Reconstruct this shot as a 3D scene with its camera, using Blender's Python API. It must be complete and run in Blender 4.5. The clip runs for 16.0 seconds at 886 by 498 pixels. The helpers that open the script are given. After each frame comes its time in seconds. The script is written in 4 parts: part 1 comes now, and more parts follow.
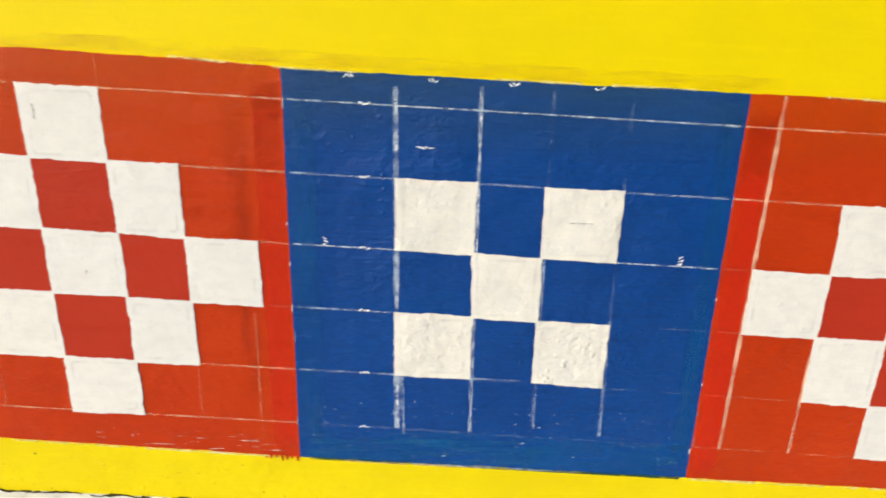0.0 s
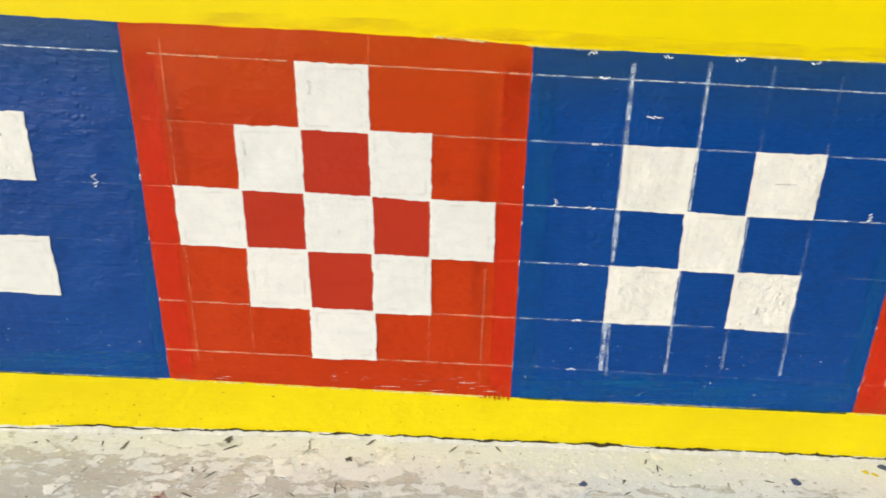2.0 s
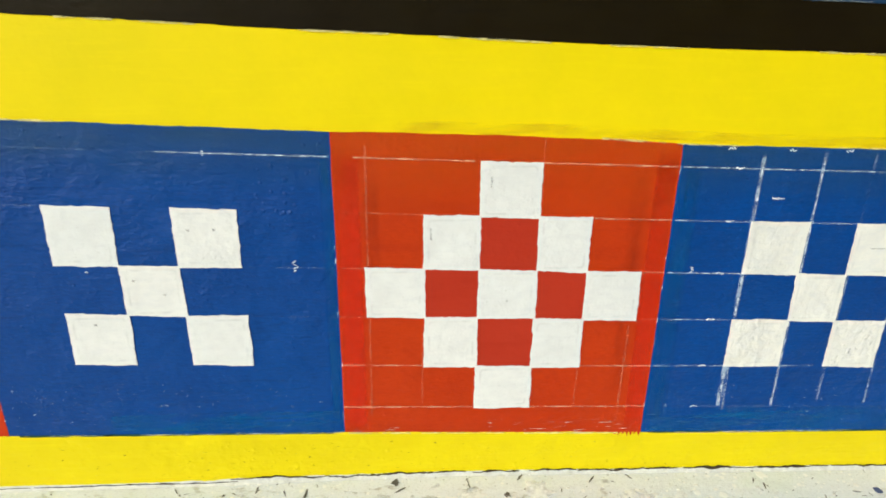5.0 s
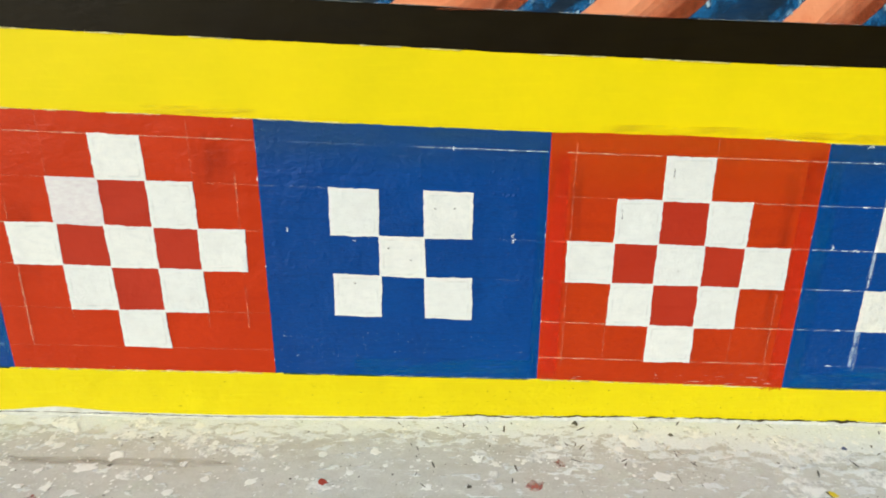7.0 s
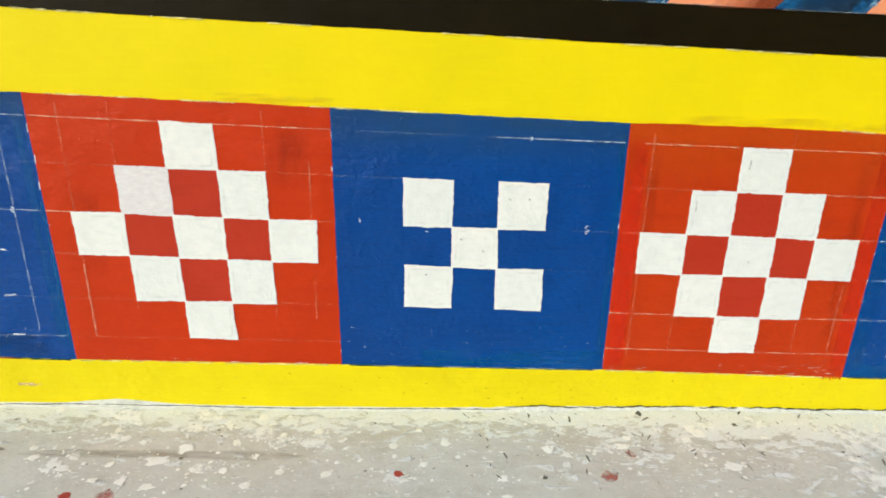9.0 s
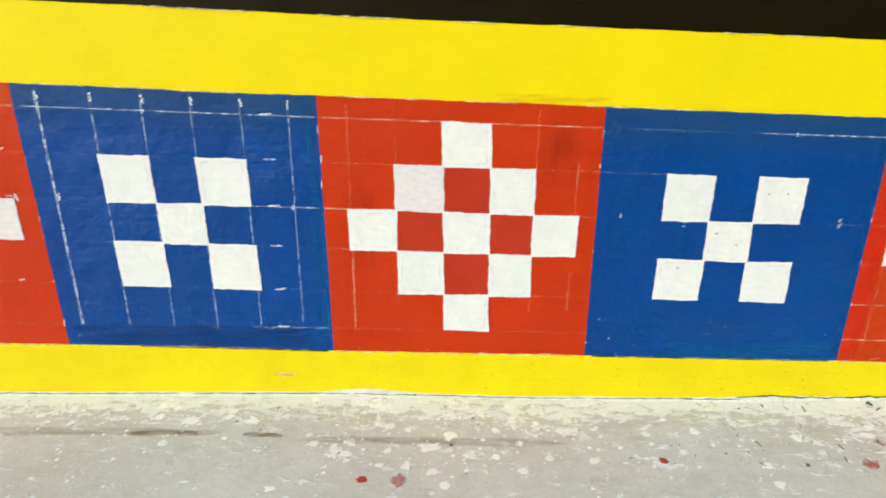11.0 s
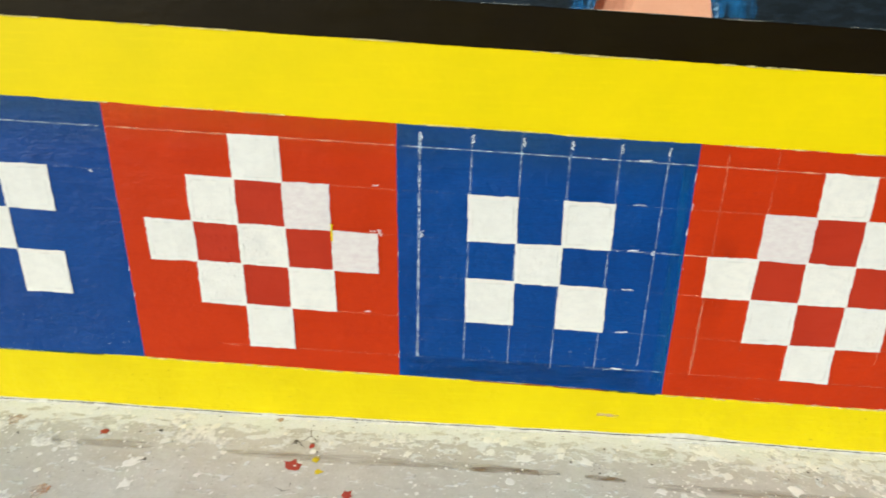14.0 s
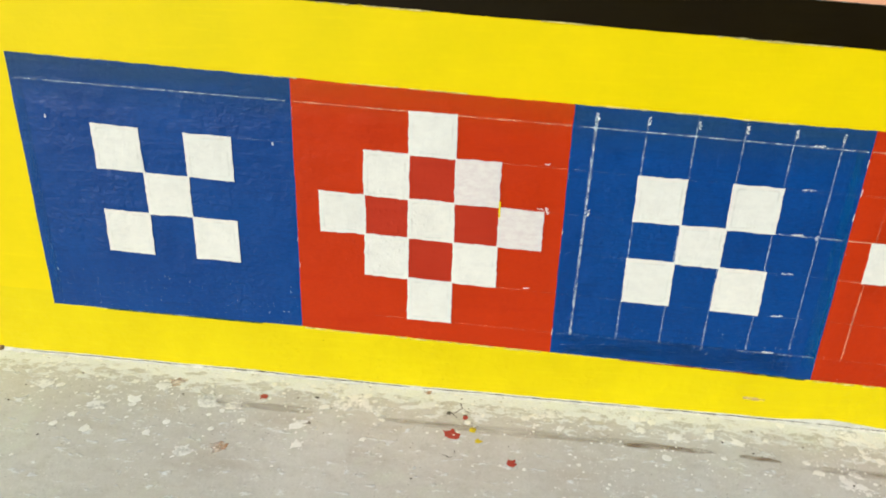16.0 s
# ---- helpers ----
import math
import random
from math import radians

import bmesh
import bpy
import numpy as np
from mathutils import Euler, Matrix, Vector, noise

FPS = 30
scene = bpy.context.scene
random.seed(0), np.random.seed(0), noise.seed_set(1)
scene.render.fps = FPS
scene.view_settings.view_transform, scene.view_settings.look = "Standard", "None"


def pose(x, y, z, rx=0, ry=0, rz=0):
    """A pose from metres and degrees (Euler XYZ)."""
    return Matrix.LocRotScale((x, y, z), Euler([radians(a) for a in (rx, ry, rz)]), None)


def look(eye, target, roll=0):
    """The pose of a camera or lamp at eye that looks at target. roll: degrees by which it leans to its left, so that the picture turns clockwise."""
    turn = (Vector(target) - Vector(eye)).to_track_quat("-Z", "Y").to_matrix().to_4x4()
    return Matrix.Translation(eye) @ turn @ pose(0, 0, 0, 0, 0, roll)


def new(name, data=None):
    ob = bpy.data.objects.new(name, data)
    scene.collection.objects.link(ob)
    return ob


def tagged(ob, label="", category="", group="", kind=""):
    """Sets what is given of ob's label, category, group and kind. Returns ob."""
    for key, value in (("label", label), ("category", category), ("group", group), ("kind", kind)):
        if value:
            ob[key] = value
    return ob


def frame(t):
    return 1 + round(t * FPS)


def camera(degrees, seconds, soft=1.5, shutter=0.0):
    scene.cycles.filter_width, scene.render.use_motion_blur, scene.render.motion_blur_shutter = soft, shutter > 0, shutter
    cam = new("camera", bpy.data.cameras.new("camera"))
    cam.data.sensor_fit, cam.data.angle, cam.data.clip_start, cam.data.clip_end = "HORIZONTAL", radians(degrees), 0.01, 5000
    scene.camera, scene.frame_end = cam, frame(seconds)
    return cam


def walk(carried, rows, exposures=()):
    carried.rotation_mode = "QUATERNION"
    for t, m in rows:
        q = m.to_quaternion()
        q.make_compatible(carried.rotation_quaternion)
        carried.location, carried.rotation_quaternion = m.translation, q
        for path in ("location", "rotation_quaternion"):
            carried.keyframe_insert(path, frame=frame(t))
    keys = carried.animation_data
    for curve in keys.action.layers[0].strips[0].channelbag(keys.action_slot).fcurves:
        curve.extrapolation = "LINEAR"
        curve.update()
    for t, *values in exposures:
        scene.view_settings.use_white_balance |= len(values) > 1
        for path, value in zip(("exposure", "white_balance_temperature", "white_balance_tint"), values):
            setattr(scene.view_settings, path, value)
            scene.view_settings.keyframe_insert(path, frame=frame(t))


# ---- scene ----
cam = camera(69.8, 16.0, soft=1.7, shutter=0.4)
PATH = [
    (0, (0.307, -1.241, 1.03), (0.314, 0.66, 0.411), 1.5),
    (0.5, (0.146, -1.275, 1.022), (0.16, 0.62, 0.385), 1.4),
    (1, (0.023, -1.329, 1.046), (0.025, 0.544, 0.344), 0.4),
    (1.5, (-0.077, -1.373, 1.026), (-0.051, 0.492, 0.303), 1.4),
    (2, (-0.195, -1.407, 1.031), (-0.18, 0.472, 0.346), 1.1),
    (2.5, (-0.348, -1.414, 1.061), (-0.282, 0.456, 0.355), 0.4),
    (3, (-0.458, -1.432, 1.102), (-0.34, 0.428, 0.376), 1.7),
    (3.5, (-0.542, -1.433, 1.176), (-0.42, 0.418, 0.429), 1.6),
    (5.8, (-0.928, -1.677, 1.3), (-0.754, 0.21, 0.661), 0.6),
    (6, (-1.002, -1.732, 1.294), (-0.826, 0.167, 0.692), 1.1),
    (6.5, (-1.141, -1.831, 1.307), (-1.019, 0.066, 0.684), 0.8),
    (7, (-1.238, -1.936, 1.301), (-1.197, -0.045, 0.65), 0.3),
    (7.5, (-1.278, -1.949, 1.287), (-1.238, -0.07, 0.603), 0.4),
    (8, (-1.314, -1.931, 1.28), (-1.258, -0.058, 0.58), 1.2),
    (8.2, (-1.355, -1.906, 1.282), (-1.287, -0.037, 0.573), 1.2),
    (10.3, (-1.987, -1.91, 1.358), (-1.885, -0.025, 0.696), 0.4),
    (10.5, (-2.105, -1.942, 1.359), (-1.998, -0.063, 0.681), -0.2),
    (11, (-2.288, -1.95, 1.326), (-2.262, -0.079, 0.619), -0.1),
    (11.5, (-2.442, -1.906, 1.318), (-2.385, -0.05, 0.576), 1.4),
    (12, (-2.598, -1.859, 1.354), (-2.608, 0.004, 0.626), 0.3),
    (12.5, (-2.794, -1.841, 1.405), (-2.835, 0.033, 0.707), -0.5),
    (13, (-2.966, -1.848, 1.426), (-2.993, 0.04, 0.766), -0.8),
    (13.5, (-3.127, -1.857, 1.471), (-3.175, 0.023, 0.791), -1.7),
    (14, (-3.297, -1.905, 1.458), (-3.397, -0.041, 0.74), 0.8),
    (14.5, (-3.418, -1.957, 1.435), (-3.571, -0.094, 0.724), 2.3),
    (15, (-3.533, -2.005, 1.412), (-3.773, -0.135, 0.745), 3.7),
    (15.5, (-3.62, -2.018, 1.45), (-3.866, -0.153, 0.768), 1.8),
    (16, (-3.769, -2.039, 1.382), (-3.927, -0.172, 0.681), 1.9),
]
EXPOSURES = ((0.0, 0.72, 6550, 7), (3.7, 0.73, 6300, 2), (7.0, 0.73, 6130, -1), (11.0, 0.83, 6130, 0), (13.5, 0.75, 6230, 0), (16.0, 0.74, 6350, 0))
walk(cam, [(t, look(eye, target, roll)) for t, eye, target, roll in PATH], EXPOSURES)

# world: high thin overcast, the broad bright part of the sky behind the viewer's left shoulder
SUN_AZ, SUN_EL = radians(225), radians(26)      # azimuth clockwise from +y, elevation
world = bpy.data.worlds.new("sky")
scene.world = world
world.use_nodes = True
wn = world.node_tree.nodes
sky = wn.new("ShaderNodeTexSky")
sky.sky_type, sky.sun_disc = "NISHITA", False
sky.sun_elevation, sky.sun_rotation = SUN_EL, SUN_AZ
sky.air_density, sky.dust_density, sky.ozone_density = 1.0, 4.0, 1.0
wn["Background"].inputs["Strength"].default_value = 0.070
world.node_tree.links.new(sky.outputs[0], wn["Background"].inputs["Color"])
sun = new("sun", bpy.data.lights.new("sun", "SUN"))
sun.data.energy, sun.data.angle, sun.data.color = 1.65, radians(18), (1.0, 0.972, 0.92)
sun.matrix_world = look((math.sin(SUN_AZ) * math.cos(SUN_EL) * 20, math.cos(SUN_AZ) * math.cos(SUN_EL) * 20, math.sin(SUN_EL) * 20), (0, 0, 0))


# ---- materials ----
class Nodes:
    """A short way to write a node material."""

    def __init__(self, name, rough=0.5, spec=0.5):
        self.mat = bpy.data.materials.new(name)
        self.mat.use_nodes = True
        self.t = self.mat.node_tree
        self.b = self.t.nodes["Principled BSDF"]
        self.b.inputs["Roughness"].default_value = rough
        self.b.inputs["Specular IOR Level"].default_value = spec
        self.pos = self.t.nodes.new("ShaderNodeNewGeometry").outputs["Position"]

    def link(self, a, b):
        self.t.links.new(a, b)

    def mapped(self, scale=(1, 1, 1), turn=(0, 0, 0), shift=(0, 0, 0)):
        n = self.t.nodes.new("ShaderNodeMapping")
        n.inputs["Scale"].default_value, n.inputs["Rotation"].default_value, n.inputs["Location"].default_value = scale, turn, shift
        self.link(self.pos, n.inputs[0])
        return n.outputs[0]

    def noise(self, scale, detail=4, rough=0.55, stretch=(1, 1, 1), turn=(0, 0, 0), shift=(0, 0, 0), warp=0.0):
        n = self.t.nodes.new("ShaderNodeTexNoise")
        n.inputs["Scale"].default_value, n.inputs["Detail"].default_value, n.inputs["Roughness"].default_value = scale, detail, rough
        n.inputs["Distortion"].default_value = warp
        self.link(self.mapped(stretch, turn, shift), n.inputs["Vector"])
        return n.outputs[0]

    def cells(self, scale, feature="F1", stretch=(1, 1, 1), shift=(0, 0, 0)):
        n = self.t.nodes.new("ShaderNodeTexVoronoi")
        n.feature = feature
        n.inputs["Scale"].default_value = scale
        self.link(self.mapped(stretch, (0, 0, 0), shift), n.inputs["Vector"])
        return n.outputs[0]

    def ramp(self, fac, a, b, low=0.0, high=1.0):
        n = self.t.nodes.new("ShaderNodeMapRange")
        for k, v in zip(("From Min", "From Max", "To Min", "To Max"), (a, b, low, high)):
            n.inputs[k].default_value = v
        self.link(fac, n.inputs["Value"])
        return n.outputs[0]

    def sums(self, op, a, b):
        n = self.t.nodes.new("ShaderNodeMath")
        n.operation = op
        for k, v in ((0, a), (1, b)):
            if isinstance(v, (int, float)):
                n.inputs[k].default_value = v
            else:
                self.link(v, n.inputs[k])
        return n.outputs[0]

    def mix(self, fac, a, b):
        n = self.t.nodes.new("ShaderNodeMix")
        n.data_type = "RGBA"
        for k, v in ((0, fac), (6, a), (7, b)):
            if isinstance(v, (int, float)):
                n.inputs[k].default_value = v
            elif isinstance(v, tuple):
                n.inputs[k].default_value = (*v, 1)
            else:
                self.link(v, n.inputs[k])
        return n.outputs[2]

    def axis(self, k):
        n = self.t.nodes.new("ShaderNodeSeparateXYZ")
        self.link(self.pos, n.inputs[0])
        return n.outputs[k]

    def random(self):
        return self.t.nodes.new("ShaderNodeObjectInfo").outputs["Random"]

    def colour(self, c):
        if isinstance(c, tuple):
            self.b.inputs["Base Color"].default_value = (*c, 1)
        else:
            self.link(c, self.b.inputs["Base Color"])

    def bump(self, height, metres, strength=1.0):
        n = self.t.nodes.new("ShaderNodeBump")
        n.inputs["Distance"].default_value, n.inputs["Strength"].default_value = metres, strength
        self.link(height, n.inputs["Height"])
        if self.b.inputs["Normal"].is_linked:
            self.link(self.b.inputs["Normal"].links[0].from_socket, n.inputs["Normal"])
        self.link(n.outputs[0], self.b.inputs["Normal"])

    def thin(self, alpha):
        """Lets the layer below show where alpha is small."""
        mixer, clear = self.t.nodes.new("ShaderNodeMixShader"), self.t.nodes.new("ShaderNodeBsdfTransparent")
        out = self.t.nodes["Material Output"]
        self.link(alpha, mixer.inputs[0])
        self.link(clear.outputs[0], mixer.inputs[1])
        self.link(self.b.outputs[0], mixer.inputs[2])
        self.link(mixer.outputs[0], out.inputs["Surface"])
        return self


def plaster_relief(n, amount=1.0, brush=(6, 1, 90)):
    """Rough render under enamel paint: broad trowel waves, lumps, and fine brush ridges."""
    n.bump(n.noise(7, 3, 0.5, shift=(3, 0, 1)), 0.007 * amount)
    patches = n.ramp(n.noise(4.5, 3, 0.6, shift=(9, 2, 5)), 0.40, 0.64, 0.22, 1.0)
    n.bump(n.sums("MULTIPLY", n.noise(55, 3, 0.45), patches), 0.0022 * amount)
    # sparse blisters and grains under the coat
    blister = n.sums("SUBTRACT", n.ramp(n.noise(3.2, 3, 0.6, shift=(4, 4, 1)), 0.48, 0.72, 0.0, 0.30), n.cells(46, stretch=(1, 0.2, 1)))
    n.bump(n.ramp(blister, -0.05, 0.22), 0.0011 * amount)
    n.bump(n.noise(1, 4, 0.6, stretch=brush), 0.0009 * amount)
    n.bump(n.sums("MULTIPLY", n.noise(115, 3, 0.55, stretch=(0.8, 1, 1.3), shift=(7, 0, 3)), patches), 0.0011 * amount)
    n.bump(n.noise(240, 2, 0.6), 0.00035 * amount)


def enamel(name, main, second, third, rough=0.48, brush=(5, 1, 70), relief=1.0, spec=0.17, grain=0.0):
    """Brush-laid enamel: main colour with patches of a second and streaks of a third."""
    n = Nodes(name, rough, spec)
    c = n.mix(n.ramp(n.noise(2.6, 5, 0.6), 0.38, 0.68), main, second)
    c = n.mix(n.ramp(n.noise(1, 5, 0.65, stretch=brush, shift=(1, 0, 7)), 0.52, 0.80, 0, 0.75), c, third)
    if grain:
        # thin and thick paint along the bristles, and small pits that show a darker coat
        c = n.mix(n.ramp(n.noise(1, 4, 0.7, stretch=(45, 1, 190), shift=(6, 0, 2)), 0.46, 0.74, 0, grain), c, tuple(0.45 * v for v in main))
        c = n.mix(n.ramp(n.noise(1, 4, 0.7, stretch=(70, 1, 130), shift=(2, 0, 9)), 0.56, 0.76, 0, grain), c, tuple(min(1.0, 1.5 * v + 0.004) for v in second))
    n.colour(c)
    n.link(n.ramp(n.noise(9, 4, 0.6, stretch=(1, 1, 3)), 0.3, 0.7, rough - 0.08, rough + 0.12), n.b.inputs["Roughness"])
    plaster_relief(n, relief, brush)
    return n.mat


YELLOW = enamel("yellow_enamel", (0.7332, 0.5771, 0.0009), (0.6750, 0.5480, 0.0009), (0.7585, 0.6075, 0.0009), spec=0.13, relief=0.45)
# lower band: greener yellow, with some light off the floor put into its colour
YELLOW_LOW = enamel("yellow_enamel_low", (0.6742, 0.5567, 0.0017), (0.6321, 0.5086, 0.0017), (0.7080, 0.5962, 0.0034), spec=0.15, relief=1.4)
BLUE = enamel("blue_enamel", (0.0002, 0.0402, 0.2119), (0.0002, 0.0495, 0.2465), (0.0002, 0.0296, 0.1558), relief=1.9, rough=0.44, spec=0.22, grain=0.45)
RED = enamel("red_enamel", (0.4085, 0.0257, 0.0009), (0.4493, 0.0294, 0.0017), (0.3676, 0.0184, 0.0009), brush=(3, 1, 26), relief=1.3, rough=0.44, spec=0.18, grain=0.2)
RED_ORANGE = enamel("orange_red_enamel", (0.3881, 0.0271, 0.0009), (0.4346, 0.0355, 0.0017), (0.3259, 0.0187, 0.0009), brush=(3, 1, 26), relief=1.5, rough=0.44, spec=0.18, grain=0.25)
RED_INNER = enamel("dull_red_enamel", (0.352, 0.0235, 0.0080), (0.380, 0.0290, 0.0110), (0.316, 0.0180, 0.0055), brush=(3, 1, 26), relief=1.0, rough=0.46, spec=0.18)
BLACK = enamel("black_enamel", (0.0067, 0.0038, 0.0001), (0.0097, 0.0062, 0.0002), (0.0038, 0.0022, 0.0001), rough=0.46, spec=0.11, relief=0.45)


def white_paint(name, warm, cool, relief):
    n = Nodes(name, 0.55, 0.4)
    c = n.mix(n.random(), warm, cool)
    thin = n.ramp(n.noise(1, 5, 0.65, stretch=(25, 1, 55), shift=(2, 0, 4)), 0.46, 0.74, 0, 0.75)
    c = n.mix(thin, c, (0.5848, 0.5934, 0.602))
    c = n.mix(n.ramp(n.noise(70, 4, 0.6), 0.66, 0.74, 0, 0.35), c, (0.473, 0.473, 0.4472))
    # brush laid twice round the rim, thinner and patchy inside it
    split = n.t.nodes.new("ShaderNodeSeparateXYZ")
    n.link(n.t.nodes.new("ShaderNodeTexCoord").outputs["Generated"], split.inputs[0])
    inside = None
    for k in (0, 2):
        g = split.outputs[k]
        m = n.ramp(n.sums("MULTIPLY", g, n.sums("SUBTRACT", 1.0, g)), 0.06, 0.13)
        inside = m if inside is None else n.sums("MULTIPLY", inside, m)
    patch = n.ramp(n.noise(16, 4, 0.6, shift=(3, 1, 8)), 0.44, 0.70, 0, 0.6)
    c = n.mix(n.sums("MULTIPLY", inside, patch), c, (0.602, 0.6063, 0.602))
    seam = n.ramp(n.sums("ABSOLUTE", n.sums("SUBTRACT", inside, 0.45), 0.0), 0.0, 0.35, 0.50, 0.0)
    c = n.mix(n.sums("MULTIPLY", seam, n.ramp(n.noise(22, 3, 0.6), 0.45, 0.65)), c, (0.4472, 0.4472, 0.4472))
    n.colour(c)
    plaster_relief(n, relief, (60, 1, 25))
    return n.mat


def mauve_paint():
    n = Nodes("thin_white_paint", 0.55, 0.4)
    c = n.mix(n.ramp(n.noise(1, 5, 0.7, stretch=(30, 1, 70)), 0.40, 0.70), (0.6368, 0.6144, 0.6217), (0.5591, 0.5006, 0.5373))
    n.colour(c)
    plaster_relief(n, 1.1, (40, 1, 60))
    return n.mat


WHITE = white_paint("white_paint", (0.70, 0.695, 0.672), (0.66, 0.672, 0.668), 1.25)
CREAM = white_paint("cream_white_paint", (0.7224, 0.7052, 0.6536), (0.6966, 0.688, 0.645), 2.2)
MAUVE = mauve_paint()


def wash(name, colour, stretch, low, high, most=0.8, rough=0.45, shift=(0, 0, 0), scale=1.0, fade=()):
    """A thin ragged brush stroke over other paint. fade: axes along which it thins out towards its rims."""
    n = Nodes(name, rough, 0.3)
    n.colour(colour)
    n.bump(n.noise(1, 4, 0.6, stretch=stretch), 0.0010)
    alpha = n.ramp(n.noise(scale, 5, 0.68, stretch=stretch, shift=shift), low, high, 0, most)
    if fade:
        split = n.t.nodes.new("ShaderNodeSeparateXYZ")
        n.link(n.t.nodes.new("ShaderNodeTexCoord").outputs["Generated"], split.inputs[0])
        for k, sharp in fade:
            g = split.outputs[k]
            rim = n.sums("MULTIPLY", n.sums("MULTIPLY", g, n.sums("SUBTRACT", 1.0, g)), 4.0)
            alpha = n.sums("MULTIPLY", alpha, n.ramp(rim, 0.0, sharp))
    return n.thin(alpha).mat


CHALK = wash("chalk", (0.52, 0.66, 0.85), (26, 1, 26), 0.36, 0.68, 0.56, 0.9)
CHALK_CORE = wash("thick_chalk", (0.72, 0.80, 0.90), (40, 1, 40), 0.44, 0.62, 0.80, 0.9)
CHALK_FAINT = wash("faint_chalk", (0.36, 0.50, 0.75), (14, 1, 14), 0.42, 0.74, 0.30, 0.9)
CHALK_WARM = wash("chalk_on_red", (0.92, 0.56, 0.36), (14, 1, 14), 0.32, 0.66, 0.55, 0.9)
CHALK_BROAD = wash("thick_chalk_on_red", (0.86, 0.56, 0.40), (14, 1, 9), 0.28, 0.60, 0.70, 0.9)
CHALK_WARM_FAINT = wash("faint_chalk_on_red", (0.85, 0.36, 0.20), (14, 1, 14), 0.36, 0.72, 0.34, 0.9)
CHALK_SOLID = wash("chalk_mark", (0.84, 0.88, 0.92), (120, 1, 120), 0.30, 0.50, 0.92, 0.9)
PALE_YELLOW = wash("pale_yellow_edge", (0.80, 0.70, 0.30), (20, 1, 20), 0.40, 0.62, 0.75, 0.7)
GREY_EDGE = wash("pale_grey_edge", (0.34, 0.36, 0.34), (18, 1, 18), 0.40, 0.66, 0.6, 0.7)
GREY_NICK = wash("grey_brush_nick", (0.50, 0.50, 0.51), (60, 1, 60), 0.30, 0.70, 0.60, 0.7)
TEAL_WASH = wash("teal_brush_stroke", (0.002, 0.115, 0.36), (5, 1, 75), 0.40, 0.72, 0.75, fade=((2, 0.9), (0, 0.1)))
TEAL_SIDE = wash("teal_side_stroke", (0.002, 0.085, 0.31), (50, 1, 4), 0.30, 0.70, 0.7, fade=((0, 0.9), (2, 0.3)))
OCHRE_WASH = wash("ochre_smear", (0.74, 0.51, 0.003), (7, 1, 40), 0.40, 0.80, 0.6, 0.5, fade=((0, 0.4), (2, 0.7)))
CRIMSON_WASH = wash("crimson_brush_stroke", (0.66, 0.020, 0.003), (9, 1, 2), 0.10, 0.60, 0.55, fade=((0, 0.5), (2, 0.2)))
DARK_RED_WASH = wash("dark_red_smudge", (0.20, 0.012, 0.002), (40, 1, 9), 0.34, 0.74, 0.34, fade=((0, 0.9), (2, 0.9)))
WHITE_SCRATCH = wash("bare_white_scratch", (0.74, 0.66, 0.58), (14, 1, 210), 0.60, 0.66, 0.85, 0.7)
# highlights on the bumpy blue enamel, painted as pale specks
GLINT_WASH = wash("pale_glints", (0.66, 0.76, 0.84), (75, 1, 120), 0.645, 0.68, 0.9, 0.5)
NAVY_WASH = wash("navy_brush_stroke", (0.001, 0.024, 0.100), (5, 1, 45), 0.30, 0.66, 0.45, fade=((2, 0.8), (0, 0.25)))
TEAL_LINE = wash("pale_teal_edge", (0.006, 0.12, 0.34), (40, 1, 5), 0.30, 0.64, 0.75, fade=((0, 0.9), (2, 0.1)))
GREEN_EDGE = wash("dark_green_edge", (0.006, 0.050, 0.030), (14, 1, 60), 0.30, 0.52, 0.92)
RED_EDGE = wash("brown_red_edge", (0.22, 0.045, 0.010), (14, 1, 60), 0.28, 0.50, 0.92)
SCRAPE = wash("scraped_patch", (0.62, 0.46, 0.22), (40, 1, 90), 0.34, 0.60, 0.8, 0.8)
DIRT_SPECK = wash("dirt_specks", (0.11, 0.09, 0.02), (60, 1, 95), 0.64, 0.70, 0.85, 0.8)


def mural_blue():
    n = Nodes("mural_navy_paint", 0.45, 0.14)
    stroke = n.noise(1, 6, 0.7, stretch=(16, 1, 46), turn=(0, 0.5, 0), warp=0.4)
    big = n.noise(2.3, 3, 0.5, shift=(4, 0, 2))
    bluer = n.ramp(n.axis(0), -1.75, -1.30, -0.10, 0.01)     # the eastern picture is laid in bluer
    c = n.mix(n.ramp(n.sums("ADD", big, bluer), 0.44, 0.62), (0.008, 0.012, 0.016), (0.006, 0.036, 0.105))
    c = n.mix(n.ramp(stroke, 0.44, 0.70, 0, 0.7), c, (0.020, 0.032, 0.048))
    c = n.mix(n.ramp(n.sums("ADD", stroke, bluer), 0.58, 0.80, 0, 0.65), c, (0.02, 0.12, 0.30))
    c = n.mix(n.ramp(n.sums("ADD", stroke, bluer), 0.72, 0.84, 0, 0.6), c, (0.16, 0.30, 0.44))
    # thick dry strokes, cracked along the bristles
    ridge = n.noise(1, 5, 0.7, stretch=(7, 1, 70), shift=(3, 0, 8))
    c = n.mix(n.ramp(ridge, 0.60, 0.66, 0, 0.7), c, (0.004, 0.005, 0.007))
    n.colour(c)
    n.bump(ridge, 0.003)
    plaster_relief(n)
    return n.mat


